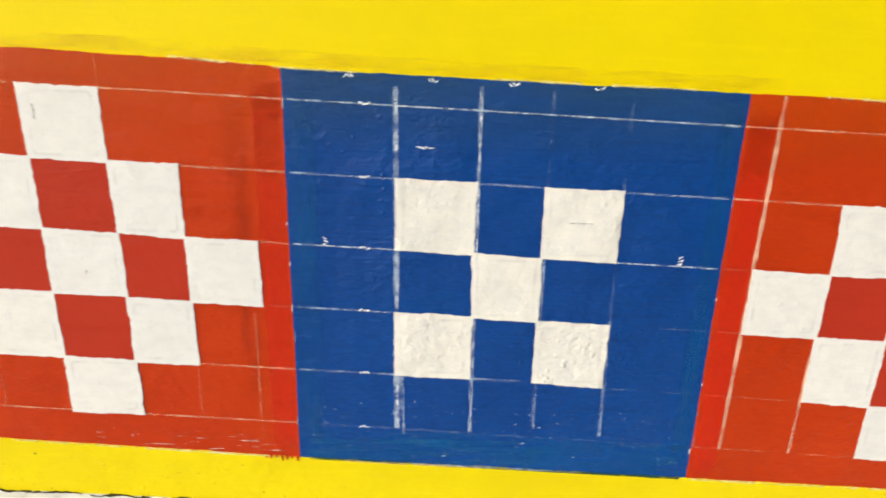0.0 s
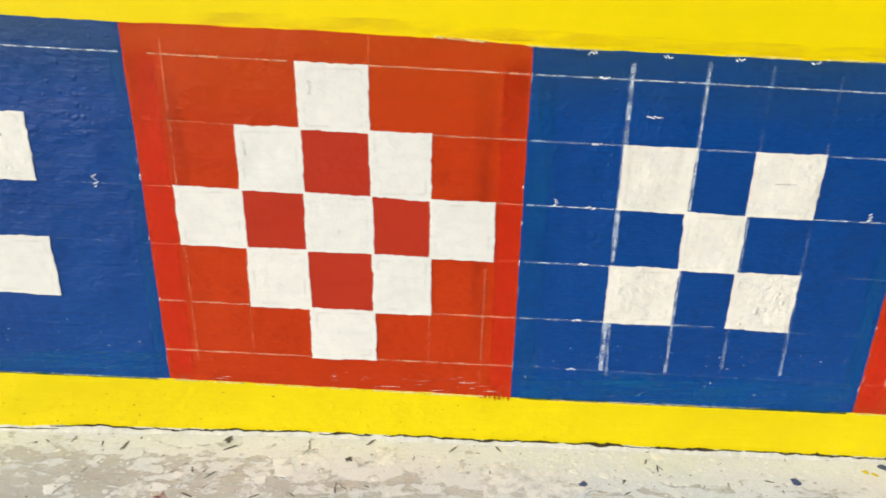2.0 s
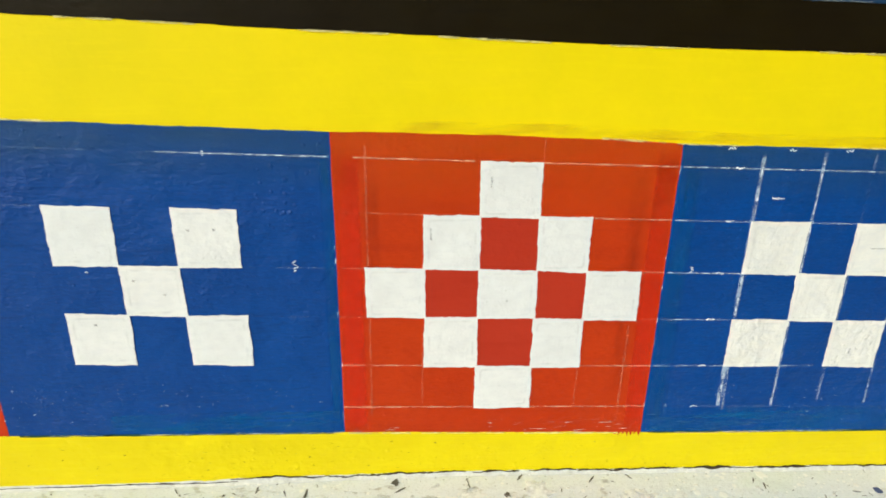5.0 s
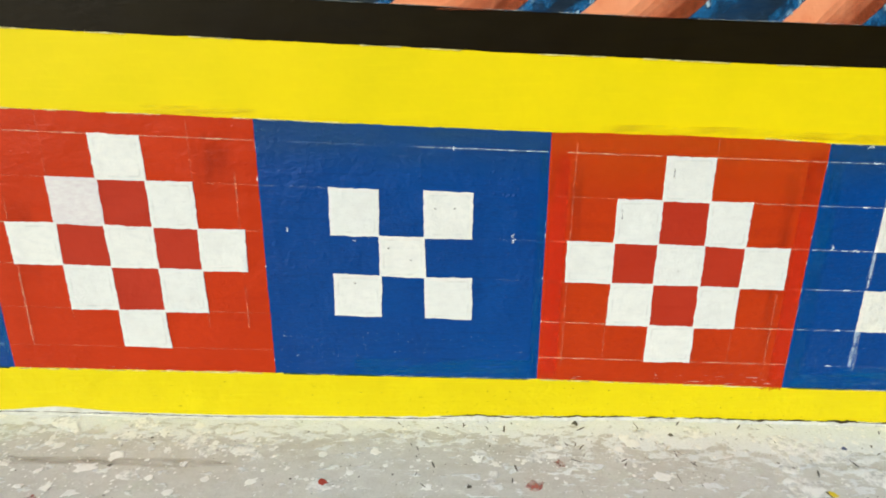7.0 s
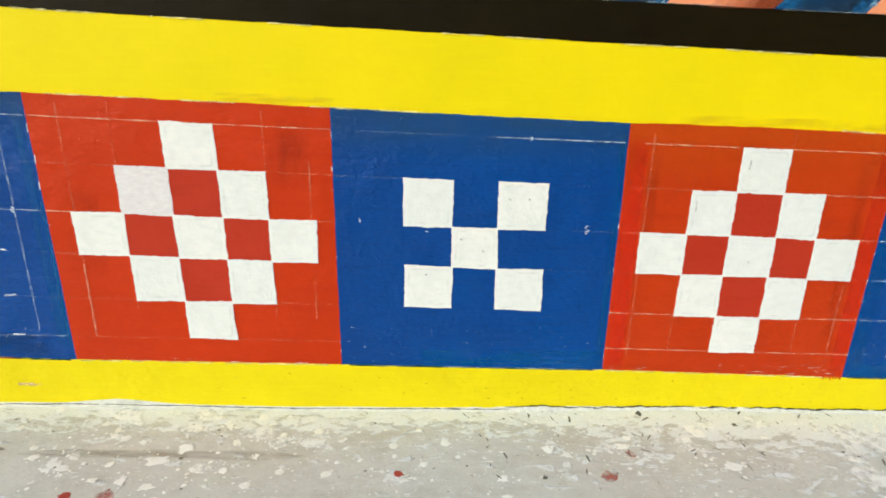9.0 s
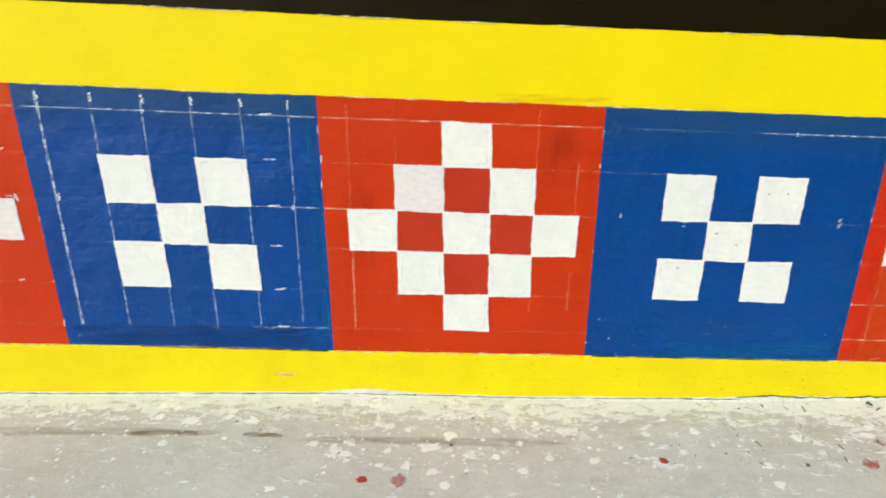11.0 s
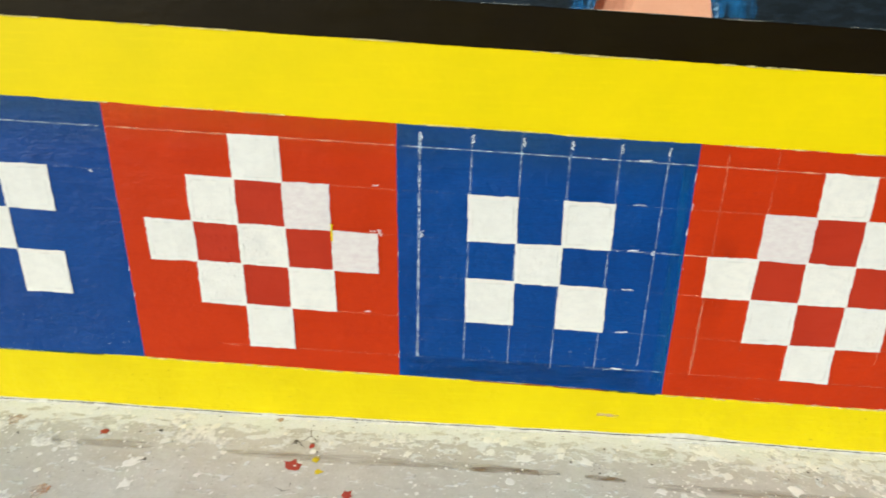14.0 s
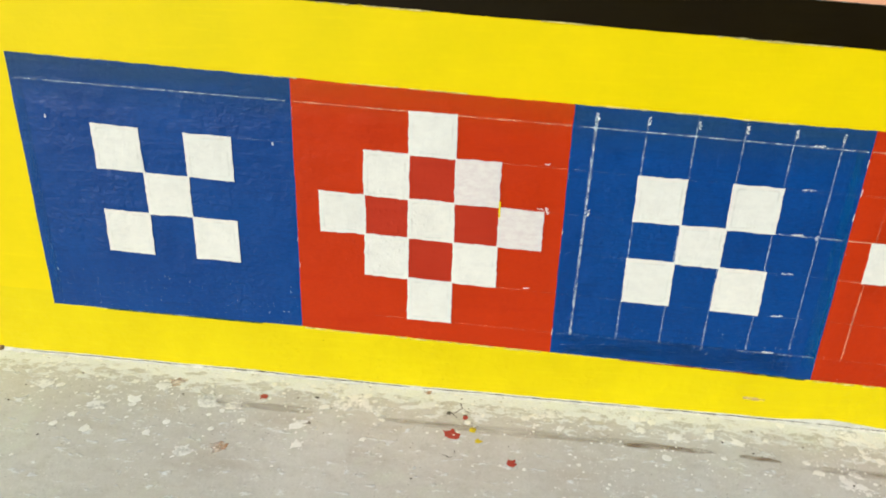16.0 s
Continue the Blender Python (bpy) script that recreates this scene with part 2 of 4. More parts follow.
MURAL = mural_blue()
FLESH = enamel("salmon_paint", (0.6895, 0.2359, 0.1093), (0.7341, 0.3115, 0.1681), (0.6117, 0.1604, 0.0672), brush=(14, 1, 14))
FLESH_PALE = enamel("pale_pink_paint", (0.6725, 0.3333, 0.2136), (0.7121, 0.3860, 0.2611), (0.5934, 0.2544, 0.1503), brush=(14, 1, 14))
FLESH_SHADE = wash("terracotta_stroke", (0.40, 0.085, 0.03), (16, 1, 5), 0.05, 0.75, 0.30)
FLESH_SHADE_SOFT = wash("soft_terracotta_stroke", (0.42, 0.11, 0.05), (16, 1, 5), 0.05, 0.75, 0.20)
BLUE_STROKE = wash("bright_blue_stroke", (0.020, 0.16, 0.42), (50, 1, 18), 0.40, 0.66, 0.60)
PALE_STROKE = wash("pale_blue_stroke", (0.36, 0.50, 0.60), (60, 1, 30), 0.52, 0.66, 0.9)


def concrete():
    """Worn smooth cement with drifts of spilled white paint, fine speckle and brown dirt."""
    n = Nodes("splashed_concrete", 0.72, 0.5)
    c = n.mix(n.ramp(n.noise(1.6, 5, 0.6), 0.35, 0.68), (0.5513, 0.5378, 0.4986), (0.6155, 0.6145, 0.5864))
    c = n.mix(n.ramp(n.noise(17, 6, 0.68), 0.46, 0.76, 0, 0.45), c, (0.4055, 0.3866, 0.3344))
    c = n.mix(n.ramp(n.noise(1, 5, 0.65, stretch=(2.2, 9, 1), shift=(5, 1, 0)), 0.54, 0.76, 0, 0.6), c, (0.4385, 0.3949, 0.3283))
    y, x = n.axis(1), n.axis(0)
    # spilled paint: dense beside the wall, in drifts to the east
    near = n.ramp(y, -0.26, 0.0)
    east = n.ramp(x, -1.3, 0.3)
    much = n.sums("ADD", n.sums("MULTIPLY", n.sums("POWER", near, 1.8), 0.27), n.sums("MULTIPLY", n.sums("MULTIPLY", east, n.ramp(y, -0.7, -0.15)), 0.13))
    spill = n.ramp(n.sums("ADD", n.noise(24, 8, 0.66, stretch=(0.7, 1.4, 1), warp=0.3), much), 0.585, 0.645, 0, 0.92)
    streak = n.ramp(n.sums("ADD", n.noise(1, 6, 0.7, stretch=(13, 75, 1), shift=(2, 6, 0)), n.sums("MULTIPLY", much, 0.55)), 0.66, 0.72, 0, 0.9)
    spill = n.sums("MAXIMUM", spill, streak)
    c = n.mix(spill, c, (0.78, 0.80, 0.81))
    green = n.ramp(n.sums("ADD", n.noise(5, 4, 0.6, shift=(7, 7, 0)), n.sums("MULTIPLY", n.ramp(y, -0.12, 0.0), 0.13)), 0.60, 0.72, 0, 0.20)
    c = n.mix(green, c, (0.6023, 0.6894, 0.5308))
    # fine white and dark speckle
    dots = n.sums("SUBTRACT", n.ramp(n.noise(3.5, 2, 0.5, shift=(1, 2, 0)), 0.35, 0.65, 0.05, 0.17), n.cells(62))
    c = n.mix(n.ramp(dots, -0.01, 0.02, 0, 0.85), c, (0.7905, 0.7698, 0.7431))
    dark = n.sums("SUBTRACT", n.ramp(n.noise(4, 2, 0.5, shift=(8, 3, 0)), 0.42, 0.66, 0.0, 0.13), n.cells(48, shift=(3.3, 1.7, 0)))
    c = n.mix(n.ramp(dark, -0.01, 0.02, 0, 0.7), c, (0.1412, 0.1235, 0.1000))
    c = n.mix(n.ramp(n.noise(150, 4, 0.7), 0.52, 0.78, 0, 0.45), c, (0.2815, 0.2740, 0.2385))
    n.colour(c)
    n.link(n.ramp(n.noise(6, 4, 0.6), 0.3, 0.7, 0.55, 0.82), n.b.inputs["Roughness"])
    n.bump(n.noise(3, 3, 0.5), 0.010)
    n.bump(n.noise(38, 6, 0.65), 0.0016)
    n.bump(spill, 0.0015)
    n.bump(n.noise(420, 2, 0.6), 0.0005)
    return n.mat


CONCRETE = concrete()


def dark_ground():
    """Dark grey ground behind the viewer, added unseen to dim the paint's reflections."""
    n = Nodes("unseen_dark_ground", 0.85, 0.3)
    c = n.mix(n.ramp(n.noise(0.8, 5, 0.6), 0.35, 0.68), (0.045, 0.044, 0.042), (0.065, 0.063, 0.060))
    c = n.mix(n.ramp(n.noise(90, 4, 0.7), 0.50, 0.75, 0, 0.6), c, (0.11, 0.108, 0.10))
    n.colour(c)
    n.bump(n.noise(110, 3, 0.6), 0.003)
    return n.mat


DARK_GROUND = dark_ground()


def mottled(name, a, b, scale=40, rough=0.6, metres=0.001, stretch=(1, 1, 1), by_object=False):
    n = Nodes(name, rough, 0.4)
    c = n.mix(n.ramp(n.noise(scale, 5, 0.6, stretch=stretch), 0.35, 0.68), a, b)
    if by_object:
        c = n.mix(n.sums("MULTIPLY", n.random(), 0.18), c, tuple(0.72 * v for v in a))
    n.colour(c)
    n.bump(n.noise(scale * 3, 4, 0.6, stretch=stretch), metres)
    return n.mat


SPOT_WHITE = mottled("dried_white_paint", (0.90, 0.895, 0.87), (0.82, 0.815, 0.78), 60, 0.55, by_object=True)
SPOT_FADED = wash("worn_white_paint", (0.88, 0.875, 0.85), (24, 24, 1), 0.20, 0.56, 0.9, 0.65)
SPOT_RED = mottled("dried_red_paint", (0.42, 0.045, 0.035), (0.36, 0.06, 0.045), 70, 0.5)
SPOT_PALE_RED = wash("worn_red_paint", (0.46, 0.13, 0.10), (30, 30, 1), 0.30, 0.60, 0.75, 0.65)
SPOT_BLUE = mottled("dried_blue_paint", (0.045, 0.075, 0.20), (0.07, 0.10, 0.22), 70, 0.5)
SPOT_DARK = mottled("dark_grime", (0.085, 0.078, 0.066), (0.15, 0.138, 0.115), 70, 0.7)
SPOT_YELLOW = mottled("dried_yellow_paint", (0.70, 0.55, 0.01), (0.66, 0.50, 0.03), 70, 0.5)
SPOT_ORANGE = wash("worn_orange_paint", (0.58, 0.30, 0.14), (30, 30, 1), 0.34, 0.62, 0.6, 0.65)
STAIN = wash("brown_stain", (0.27, 0.18, 0.105), (9, 32, 1), 0.30, 0.66, 0.75, 0.75, fade=((1, 0.8), (0, 0.2)))
STAIN_FAINT = wash("faint_brown_stain", (0.36, 0.29, 0.21), (5, 34, 1), 0.34, 0.72, 0.60, 0.75, fade=((1, 0.9), (0, 0.2)))
MORTAR = mottled("whitewashed_mortar", (0.66, 0.65, 0.59), (0.50, 0.49, 0.43), 45, 0.8, 0.003)
CRACK = mottled("crack_dirt", (0.022, 0.014, 0.006), (0.060, 0.042, 0.018), 60, 0.95, 0.002)
BROWN_FOOT = mottled("bare_brown_render", (0.40, 0.26, 0.15), (0.32, 0.21, 0.12), 30, 0.8, 0.003)
RAW_WALL = mottled("bare_render", (0.46, 0.44, 0.40), (0.38, 0.36, 0.33), 12, 0.85, 0.004)


# ---- building tools ----
def part(name, bm, material, parent=None, label=""):
    me = bpy.data.meshes.new(name)
    bm.to_mesh(me)
    bm.free()
    me.materials.append(material)
    ob = new(name, me)
    ob.parent = parent
    return tagged(ob, label)


def wob(u, seed, fine=1.0):
    """A hand's unsteadiness along a painted edge, about -1 to 1."""
    return 0.6 * noise.noise((u * 5, seed * 7.3, 0)) + 0.5 * noise.noise((u * 21, seed * 3.1, 4)) + 0.35 * fine * noise.noise((u * 75, seed, 9))


def slab_from_outline(points, front, thick):
    """A thin coat of paint on the wall with that outline (x, z), its face at y = -front."""
    bm = bmesh.new()
    fore = [bm.verts.new((x, -front, z)) for x, z in points]
    back = [bm.verts.new((x, -front + thick, z)) for x, z in points]
    bm.faces.new(fore)
    for i in range(len(points)):
        j = (i + 1) % len(points)
        bm.faces.new((fore[j], fore[i], back[i], back[j]))
    bmesh.ops.recalc_face_normals(bm, faces=bm.faces)
    return bm


def band(x0, x1, low, high, front, thick, step=0.012):
    """A strip along the wall between the curves low(x) and high(x)."""
    n = max(2, int((x1 - x0) / step))
    bm = bmesh.new()
    cols = []
    for i in range(n + 1):
        x = x0 + (x1 - x0) * i / n
        zs = (low(x), high(x))
        cols.append([bm.verts.new((x, y, z)) for z in zs for y in (-front, -front + thick)])
    for a, b in zip(cols, cols[1:]):
        bm.faces.new((a[0], b[0], b[2], a[2]))
        bm.faces.new((a[2], b[2], b[3], a[3]))
        bm.faces.new((a[1], b[1], b[0], a[0]))
    for c in (cols[0], cols[-1]):
        bm.faces.new((c[0], c[2], c[3], c[1]))
    bmesh.ops.recalc_face_normals(bm, faces=bm.faces)
    return bm


def quad_outline(corners, seed, amp=0.0050, steps=18):
    """Four corners (x, z) joined by unsteady hand-painted edges, with slightly blunt corners."""
    out = []
    for k in range(4):
        a, b = Vector(corners[k]), Vector(corners[(k + 1) % 4])
        d = b - a
        side = Vector((-d.y, d.x)).normalized()
        for i in range(steps):
            f = i / steps
            ease = min(1.0, 4 * f, 4 * (1 - f)) if f else 0.0
            p = a + d * f + side * amp * (0.35 + 0.65 * ease) * wob(f * d.length * 3 + k * 1.7, seed)
            if i == 0:
                p += (Vector(corners[(k + 2) % 4]) - a).normalized() * -0.0008
            out.append((p.x, p.y))
    return out


def between(table, x):
    """Linear through rows of (x, value), carried on past the ends."""
    rows = sorted(table)
    k = 0
    while k < len(rows) - 2 and x > rows[k + 1][0]:
        k += 1
    (xa, va), (xb, vb) = rows[k], rows[k + 1]
    return va + (vb - va) * (x - xa) / (xb - xa)


# ---- the plan of the wall, in metres along x and up z ----
EDGES = (-5.410, -4.450, -3.545, -2.640, -1.767, -0.868, -0.003, 0.886, 1.79)     # panel borders, west to east
TOPS = list(zip(EDGES, (1.216, 1.168, 1.125, 1.085, 1.048, 1.010, 0.975, 0.953, 0.920))) + [(-0.49, 1.003), (-0.31, 0.995), (-0.19, 0.991), (-0.03, 0.979), (-3.09, 1.1048), (-3.07, 1.1005)]
FEET = list(zip(EDGES, (0.303, 0.281, 0.250, 0.217, 0.190, 0.160, 0.120, 0.087, 0.055))) + [(-3.09, 0.2385)]
BLACK_LOW = [(-5.6, 1.452), (-4.41, 1.401), (-3.6, 1.361), (-2.82, 1.321), (-2.45, 1.303), (-1.64, 1.269), (-0.84, 1.235), (-0.2, 1.209), (0.4, 1.196), (2, 1.14)]
BLACK_HIGH = [(-5.6, 1.575), (-4.38, 1.522), (-3.75, 1.486), (-2.98, 1.450), (-2.3, 1.414), (-1.65, 1.385), (-0.85, 1.349), (-0.22, 1.328), (0.38, 1.309), (2, 1.25)]
BASE = [(-5.6, 0.086), (-4.76, 0.074), (-4.1, 0.058), (-3.1, 0.047), (-2.6, 0.041), (-1.93, 0.015), (-1.26, 0.002), (-0.6, 0.0), (0.03, -0.024), (0.37, -0.036), (1.13, -0.065), (2, -0.09)]
WEST, EAST, TOP = -5.66, 3.6, 2.7


def ground_z(x, y):
    return between(BASE, max(-9.0, min(6.0, x))) - 0.004 + 0.045 * max(y, -3.0)


# ---- structure: ground ----
def ground_sheet():
    xs = [-400, -120, -40, -16, -9] + [-8 + 0.1 * i for i in range(131)] + [6, 9, 16, 40, 120, 400]
    ys = [0.3, 0.0, -0.03, -0.06, -0.1, -0.15, -0.2, -0.3, -0.4, -0.6, -0.9, -1.3, -2, -3, -6, -15, -40, -120, -400]
    bm = bmesh.new()
    rows = [[bm.verts.new((x, y, ground_z(x, y) + (0.003 * noise.noise((x * 3, y * 3, 1)) if -1.4 < y < -0.01 else 0))) for x in xs] for y in ys]
    for a, b in zip(rows, rows[1:]):
        for i in range(len(xs) - 1):
            bm.faces.new((a[i], b[i], b[i + 1], a[i + 1]))
    back = [bm.verts.new((x, 400, ground_z(x, 0.3))) for x in xs]
    for i in range(len(xs) - 1):
        bm.faces.new((rows[0][i], rows[0][i + 1], back[i + 1], back[i]))
    bmesh.ops.recalc_face_normals(bm, faces=bm.faces)
    for f in bm.faces:
        f.smooth = True
        if f.normal.z < 0:
            f.normal_flip()
    return bm


ground = part("ground", ground_sheet(), CONCRETE)
tagged(ground, "worn grey concrete pavement splashed with dried paint", "pavement", kind="structure")


def dark_ground_sheet(edge=-2.75):
    """An added, unseen dark sheet behind the viewer, laid over the concrete's edge."""
    bm = bmesh.new()
    xs = [-400, -120, -40, -16, -9] + [-8 + 1.0 * i for i in range(15)] + [9, 16, 40, 120, 400]
    ys = [edge, edge - 0.02, -6, -15, -40, -120, -400]
    rows = [[bm.verts.new((x, y, ground_z(x, y) + (0.0 if j == 0 else 0.012))) for x in xs] for j, y in enumerate(ys)]
    for a, b in zip(rows, rows[1:]):
        for i in range(len(xs) - 1):
            bm.faces.new((a[i], b[i], b[i + 1], a[i + 1]))
    bmesh.ops.recalc_face_normals(bm, faces=bm.faces)
    for f in bm.faces:
        if f.normal.z < 0:
            f.normal_flip()
    return bm


# added out of view: keeps bright concrete out of the enamel's reflections
road = part("road", dark_ground_sheet(), DARK_GROUND)
tagged(road, "unseen dark ground added beyond the concrete pavement", "road", kind="structure")


# ---- structure: the wall and its coats of paint ----
def wall_body():
    bm = bmesh.new()
    n = 60
    cols = []
    for i in range(n + 1):
        x = WEST - 0.6 + (EAST - WEST + 0.6) * i / n
        cols.append([bm.verts.new(p) for p in ((x, 0.0, between(BASE, x) - 0.15), (x, 0.0, TOP), (x, 0.2, TOP), (x, 0.2, between(BASE, x) - 0.15))])
    for a, b in zip(cols, cols[1:]):
        for k in range(4):
            bm.faces.new((a[k], b[k], b[(k + 1) % 4], a[(k + 1) % 4]))
    bm.faces.new(cols[0]), bm.faces.new(cols[-1])
    bmesh.ops.recalc_face_normals(bm, faces=bm.faces)
    return bm


wall = part("wall_north", wall_body(), RAW_WALL)
tagged(wall, "rendered street wall painted with checkered red and blue border", "wall", kind="structure")


def lift(x):
    """Where the mortar rides up the wall."""
    return 0.016 * math.exp(-((x + 2.52) / 0.13) ** 2) + 0.006 * math.exp(-((x + 1.1) / 0.2) ** 2)


def foot(x):
    """The ragged lower edge of the yellow paint."""
    return between(BASE, x) + 0.005 + lift(x) + (0.0035 + 0.003 * (x > -1.35)) * wob(x, 31)


def panel_top(x):
    return between(TOPS, x) + 0.0035 * wob(x, 5)


def panel_foot(x):
    return between(FEET, x) + 0.003 * wob(x, 8)


def black_low(x):
    return between(BLACK_LOW, x) + 0.003 * wob(x, 12)


def black_high(x):
    return between(BLACK_HIGH, x) + 0.003 * wob(x, 14)


part("yellow_lower_band", band(WEST, EAST, foot, lambda x: between(FEET, x) + 0.05, 0.004, 0.005), YELLOW_LOW, wall, "glossy yellow enamel band above the pavement")
part("yellow_upper_band", band(WEST, EAST, lambda x: between(TOPS, x) - 0.05, lambda x: between(BLACK_LOW, x) + 0.03, 0.004, 0.005), YELLOW, wall, "glossy yellow enamel band")
part("yellow_end_strip", slab_from_outline([(WEST, between(FEET, WEST) + 0.05), (EDGES[0] + 0.03, between(FEET, -5.38) + 0.05), (EDGES[0] + 0.03, between(TOPS, -5.38) - 0.05), (WEST, between(TOPS, WEST) - 0.05)], 0.004, 0.005), YELLOW, wall)
part("black_band", band(WEST, EAST, black_low, lambda x: between(BLACK_HIGH, x) + 0.03, 0.006, 0.006), BLACK, wall, "black enamel band below the mural")
mural = part("mural", band(WEST, EAST, black_high, lambda x: TOP - 0.02, 0.008, 0.008), MURAL)
tagged(mural, "navy and blue brushed mural with salmon forms above the black band", "mural")

# the end pilaster, yellow with a bare brown foot
pilaster = tagged(new("pilaster"), "yellow painted pilaster with a bare brown foot", "pilaster", kind="structure")
pilaster.location = (-5.95, -0.02, ground_z(-5.95, 0))


def block(x0, x1, y0, y1, z0, z1, bevel=0.006):
    bm = bmesh.new()
    bmesh.ops.create_cube(bm, size=1)
    for v in bm.verts:
        v.co = Vector((x0 + (v.co.x + 0.5) * (x1 - x0), y0 + (v.co.y + 0.5) * (y1 - y0), z0 + (v.co.z + 0.5) * (z1 - z0)))
    bmesh.ops.bevel(bm, geom=list(bm.edges), offset=bevel, segments=3, affect="EDGES", profile=0.6)
    return bm


part("shaft", block(-0.31, 0.292, 0.0155, 0.30, 0.012, 2.6, 0.001), YELLOW, pilaster)
part("pilaster_foot", block(-0.315, 0.284, 0.004, 0.30, -0.2, 0.010, 0.004), BROWN_FOOT, pilaster, "bare brown render foot")


# ---- the painted panels ----
MIDDLES = (-4.90, -3.99, -3.09, -2.19, -1.33, -0.43, 0.44, 1.33)
RULED = [list(zip(MIDDLES, row)) for row in (
    (1.113, 1.077, 1.040, 1.001, 0.968, 0.935, 0.905, 0.876),
    (0.979, 0.936, 0.902, 0.864, 0.829, 0.795, 0.763, 0.732),
    (0.828, 0.786, 0.751, 0.715, 0.679, 0.648, 0.615, 0.585),
    (0.681, 0.649, 0.617, 0.576, 0.542, 0.508, 0.476, 0.441),
    (0.529, 0.500, 0.462, 0.426, 0.400, 0.358, 0.331, 0.282),
    (0.372, 0.343, 0.317, 0.294, 0.262, 0.227, 0.193, 0.150),
)]
COLUMNS = (
    (-5.147, -4.982, -4.824, -4.664),
    (-4.368, -4.212, -4.062, -3.908, -3.758, -3.610),
    (-3.321, -3.167, -3.022, -2.870),
    (-2.562, -2.411, -2.260, -2.110, -1.970, -1.826),
    (-1.550, -1.400, -1.255, -1.104),
    (-0.794, -0.644, -0.502, -0.349, -0.214, -0.067),
    (0.215, 0.375, 0.514, 0.667),
    (0.954, 1.112, 1.260, 1.405, 1.545, 1.690),
)
DIAMOND = ((2, 0), (1, 1), (3, 1), (0, 2), (2, 2), (4, 2), (1, 3), (3, 3), (2, 4))
DIAMOND_RED = ((2, 1), (1, 2), (3, 2), (2, 3))
SALTIRE = ((0, 1), (2, 1), (1, 2), (0, 3), (2, 3))
LEAN = -0.008       # the ruled uprights lean a little, metres over a panel's height


def ruled_z(k, x):
    """Height of ruled line k at x, a line of the row's even fall."""
    return between(RULED[k], x)


def cell_corners(cols, i, k, rng, out=0.0):
    """Corners of a cell of the ruled grid, as a brush fills it."""
    j = lambda: rng.uniform(-0.002, 0.002)
    xa, xb = cols[i], cols[i + 1]
    pts = []
    for x, r, sx, sz in ((xa, k, -1, 1), (xb, k, 1, 1), (xb, k + 1, 1, -1), (xa, k + 1, -1, -1)):
        lean = LEAN * (r - 2.5) / 5
        pts.append((x - lean * 0.4 + sx * out + j(), ruled_z(r, x) + sz * out + j()))
    return pts


def chalk_line(points, width, front, seed):
    """A ruled line of chalk, thin and of uneven width."""
    (xa, za), (xb, zb) = points
    d = Vector((xb - xa, zb - za))
    n = max(6, int(d.length / 0.02))
    side = Vector((-d.y, d.x)).normalized()
    left, right = [], []
    for i in range(n + 1):
        f = i / n
        p = Vector((xa, za)) + d * f + side * 0.0008 * wob(f * d.length * 4, seed)
        w = width * 0.5 * (1.0 + 0.55 * wob(f * d.length * 6 + 3, seed + 2))
        left.append(tuple(p + side * w)), right.append(tuple(p - side * w))
    return slab_from_outline(left + right[::-1], front, 0.0004)


PANELS = []
PANEL_LABELS = (
    "plain blue painted square with white checks at the yellow end",
    "bright red painted square with white diamond checks, two mauve",
    "blue painted square with white saltire checks and six ruled chalk uprights",
    "red painted square with white diamond checks and faint chalk ruling",
    "plain blue painted square with white saltire checks and teal foot",
    "orange-red painted square with white diamond checks and crimson sides",
    "blue painted square with cream saltire checks, thick chalk ruling, teal sides",
    "orange-red painted square with white diamond checks and broad chalk uprights",
)
for p in range(8):
    rng = random.Random(40 + p)
    blue = p % 2 == 0
    x0, x1 = EDGES[p], EDGES[p + 1]
    n = 64
    side_a = [(x0 + 0.0028 * wob(f * 0.9, 50 + p), between(FEET, x0) + f * (between(TOPS, x0) - between(FEET, x0))) for f in (i / 40 for i in range(1, 40))]
    side_b = [(x1 + 0.0028 * wob(f * 0.9, 51 + p), between(FEET, x1) + f * (between(TOPS, x1) - between(FEET, x1))) for f in (i / 40 for i in range(1, 40))]
    low = [(x0 + (x1 - x0) * i / n, panel_foot(x0 + (x1 - x0) * i / n)) for i in range(n + 1)]
    high = [(x0 + (x1 - x0) * i / n, panel_top(x0 + (x1 - x0) * i / n)) for i in range(n + 1)]
    outline = low + side_b + high[::-1] + side_a[::-1]
    front = 0.0065 if blue else 0.0069
    panel = part("painted_panel", slab_from_outline(outline, front, 0.004), BLUE if blue else (RED_ORANGE if p in (5, 7) else RED))
    tagged(panel, PANEL_LABELS[p], "painted panel", "row of painted panels on the wall")
    PANELS.append(panel)
    cols = COLUMNS[p]
    for i, k in (SALTIRE if blue else DIAMOND):
        thin = (p, i, k) in ((1, 3, 1), (1, 4, 2), (3, 1, 1))
        part("white_square", slab_from_outline(quad_outline(cell_corners(cols, i, k, rng, 0.002), rng.uniform(0, 90)), 0.0083 + 0.0003 * k + 0.0001 * i, 0.0022),
             MAUVE if thin else CREAM if p == 6 else WHITE, panel, "thin greyish white paint square" if thin else "")
    if not blue:
        for i, k in DIAMOND_RED:
            part("red_square", slab_from_outline(quad_outline(cell_corners(cols, i, k, rng, -0.0005), rng.uniform(0, 90), 0.0015), 0.0079, 0.0012),
                 RED_INNER, panel, "duller red square inside the diamond")


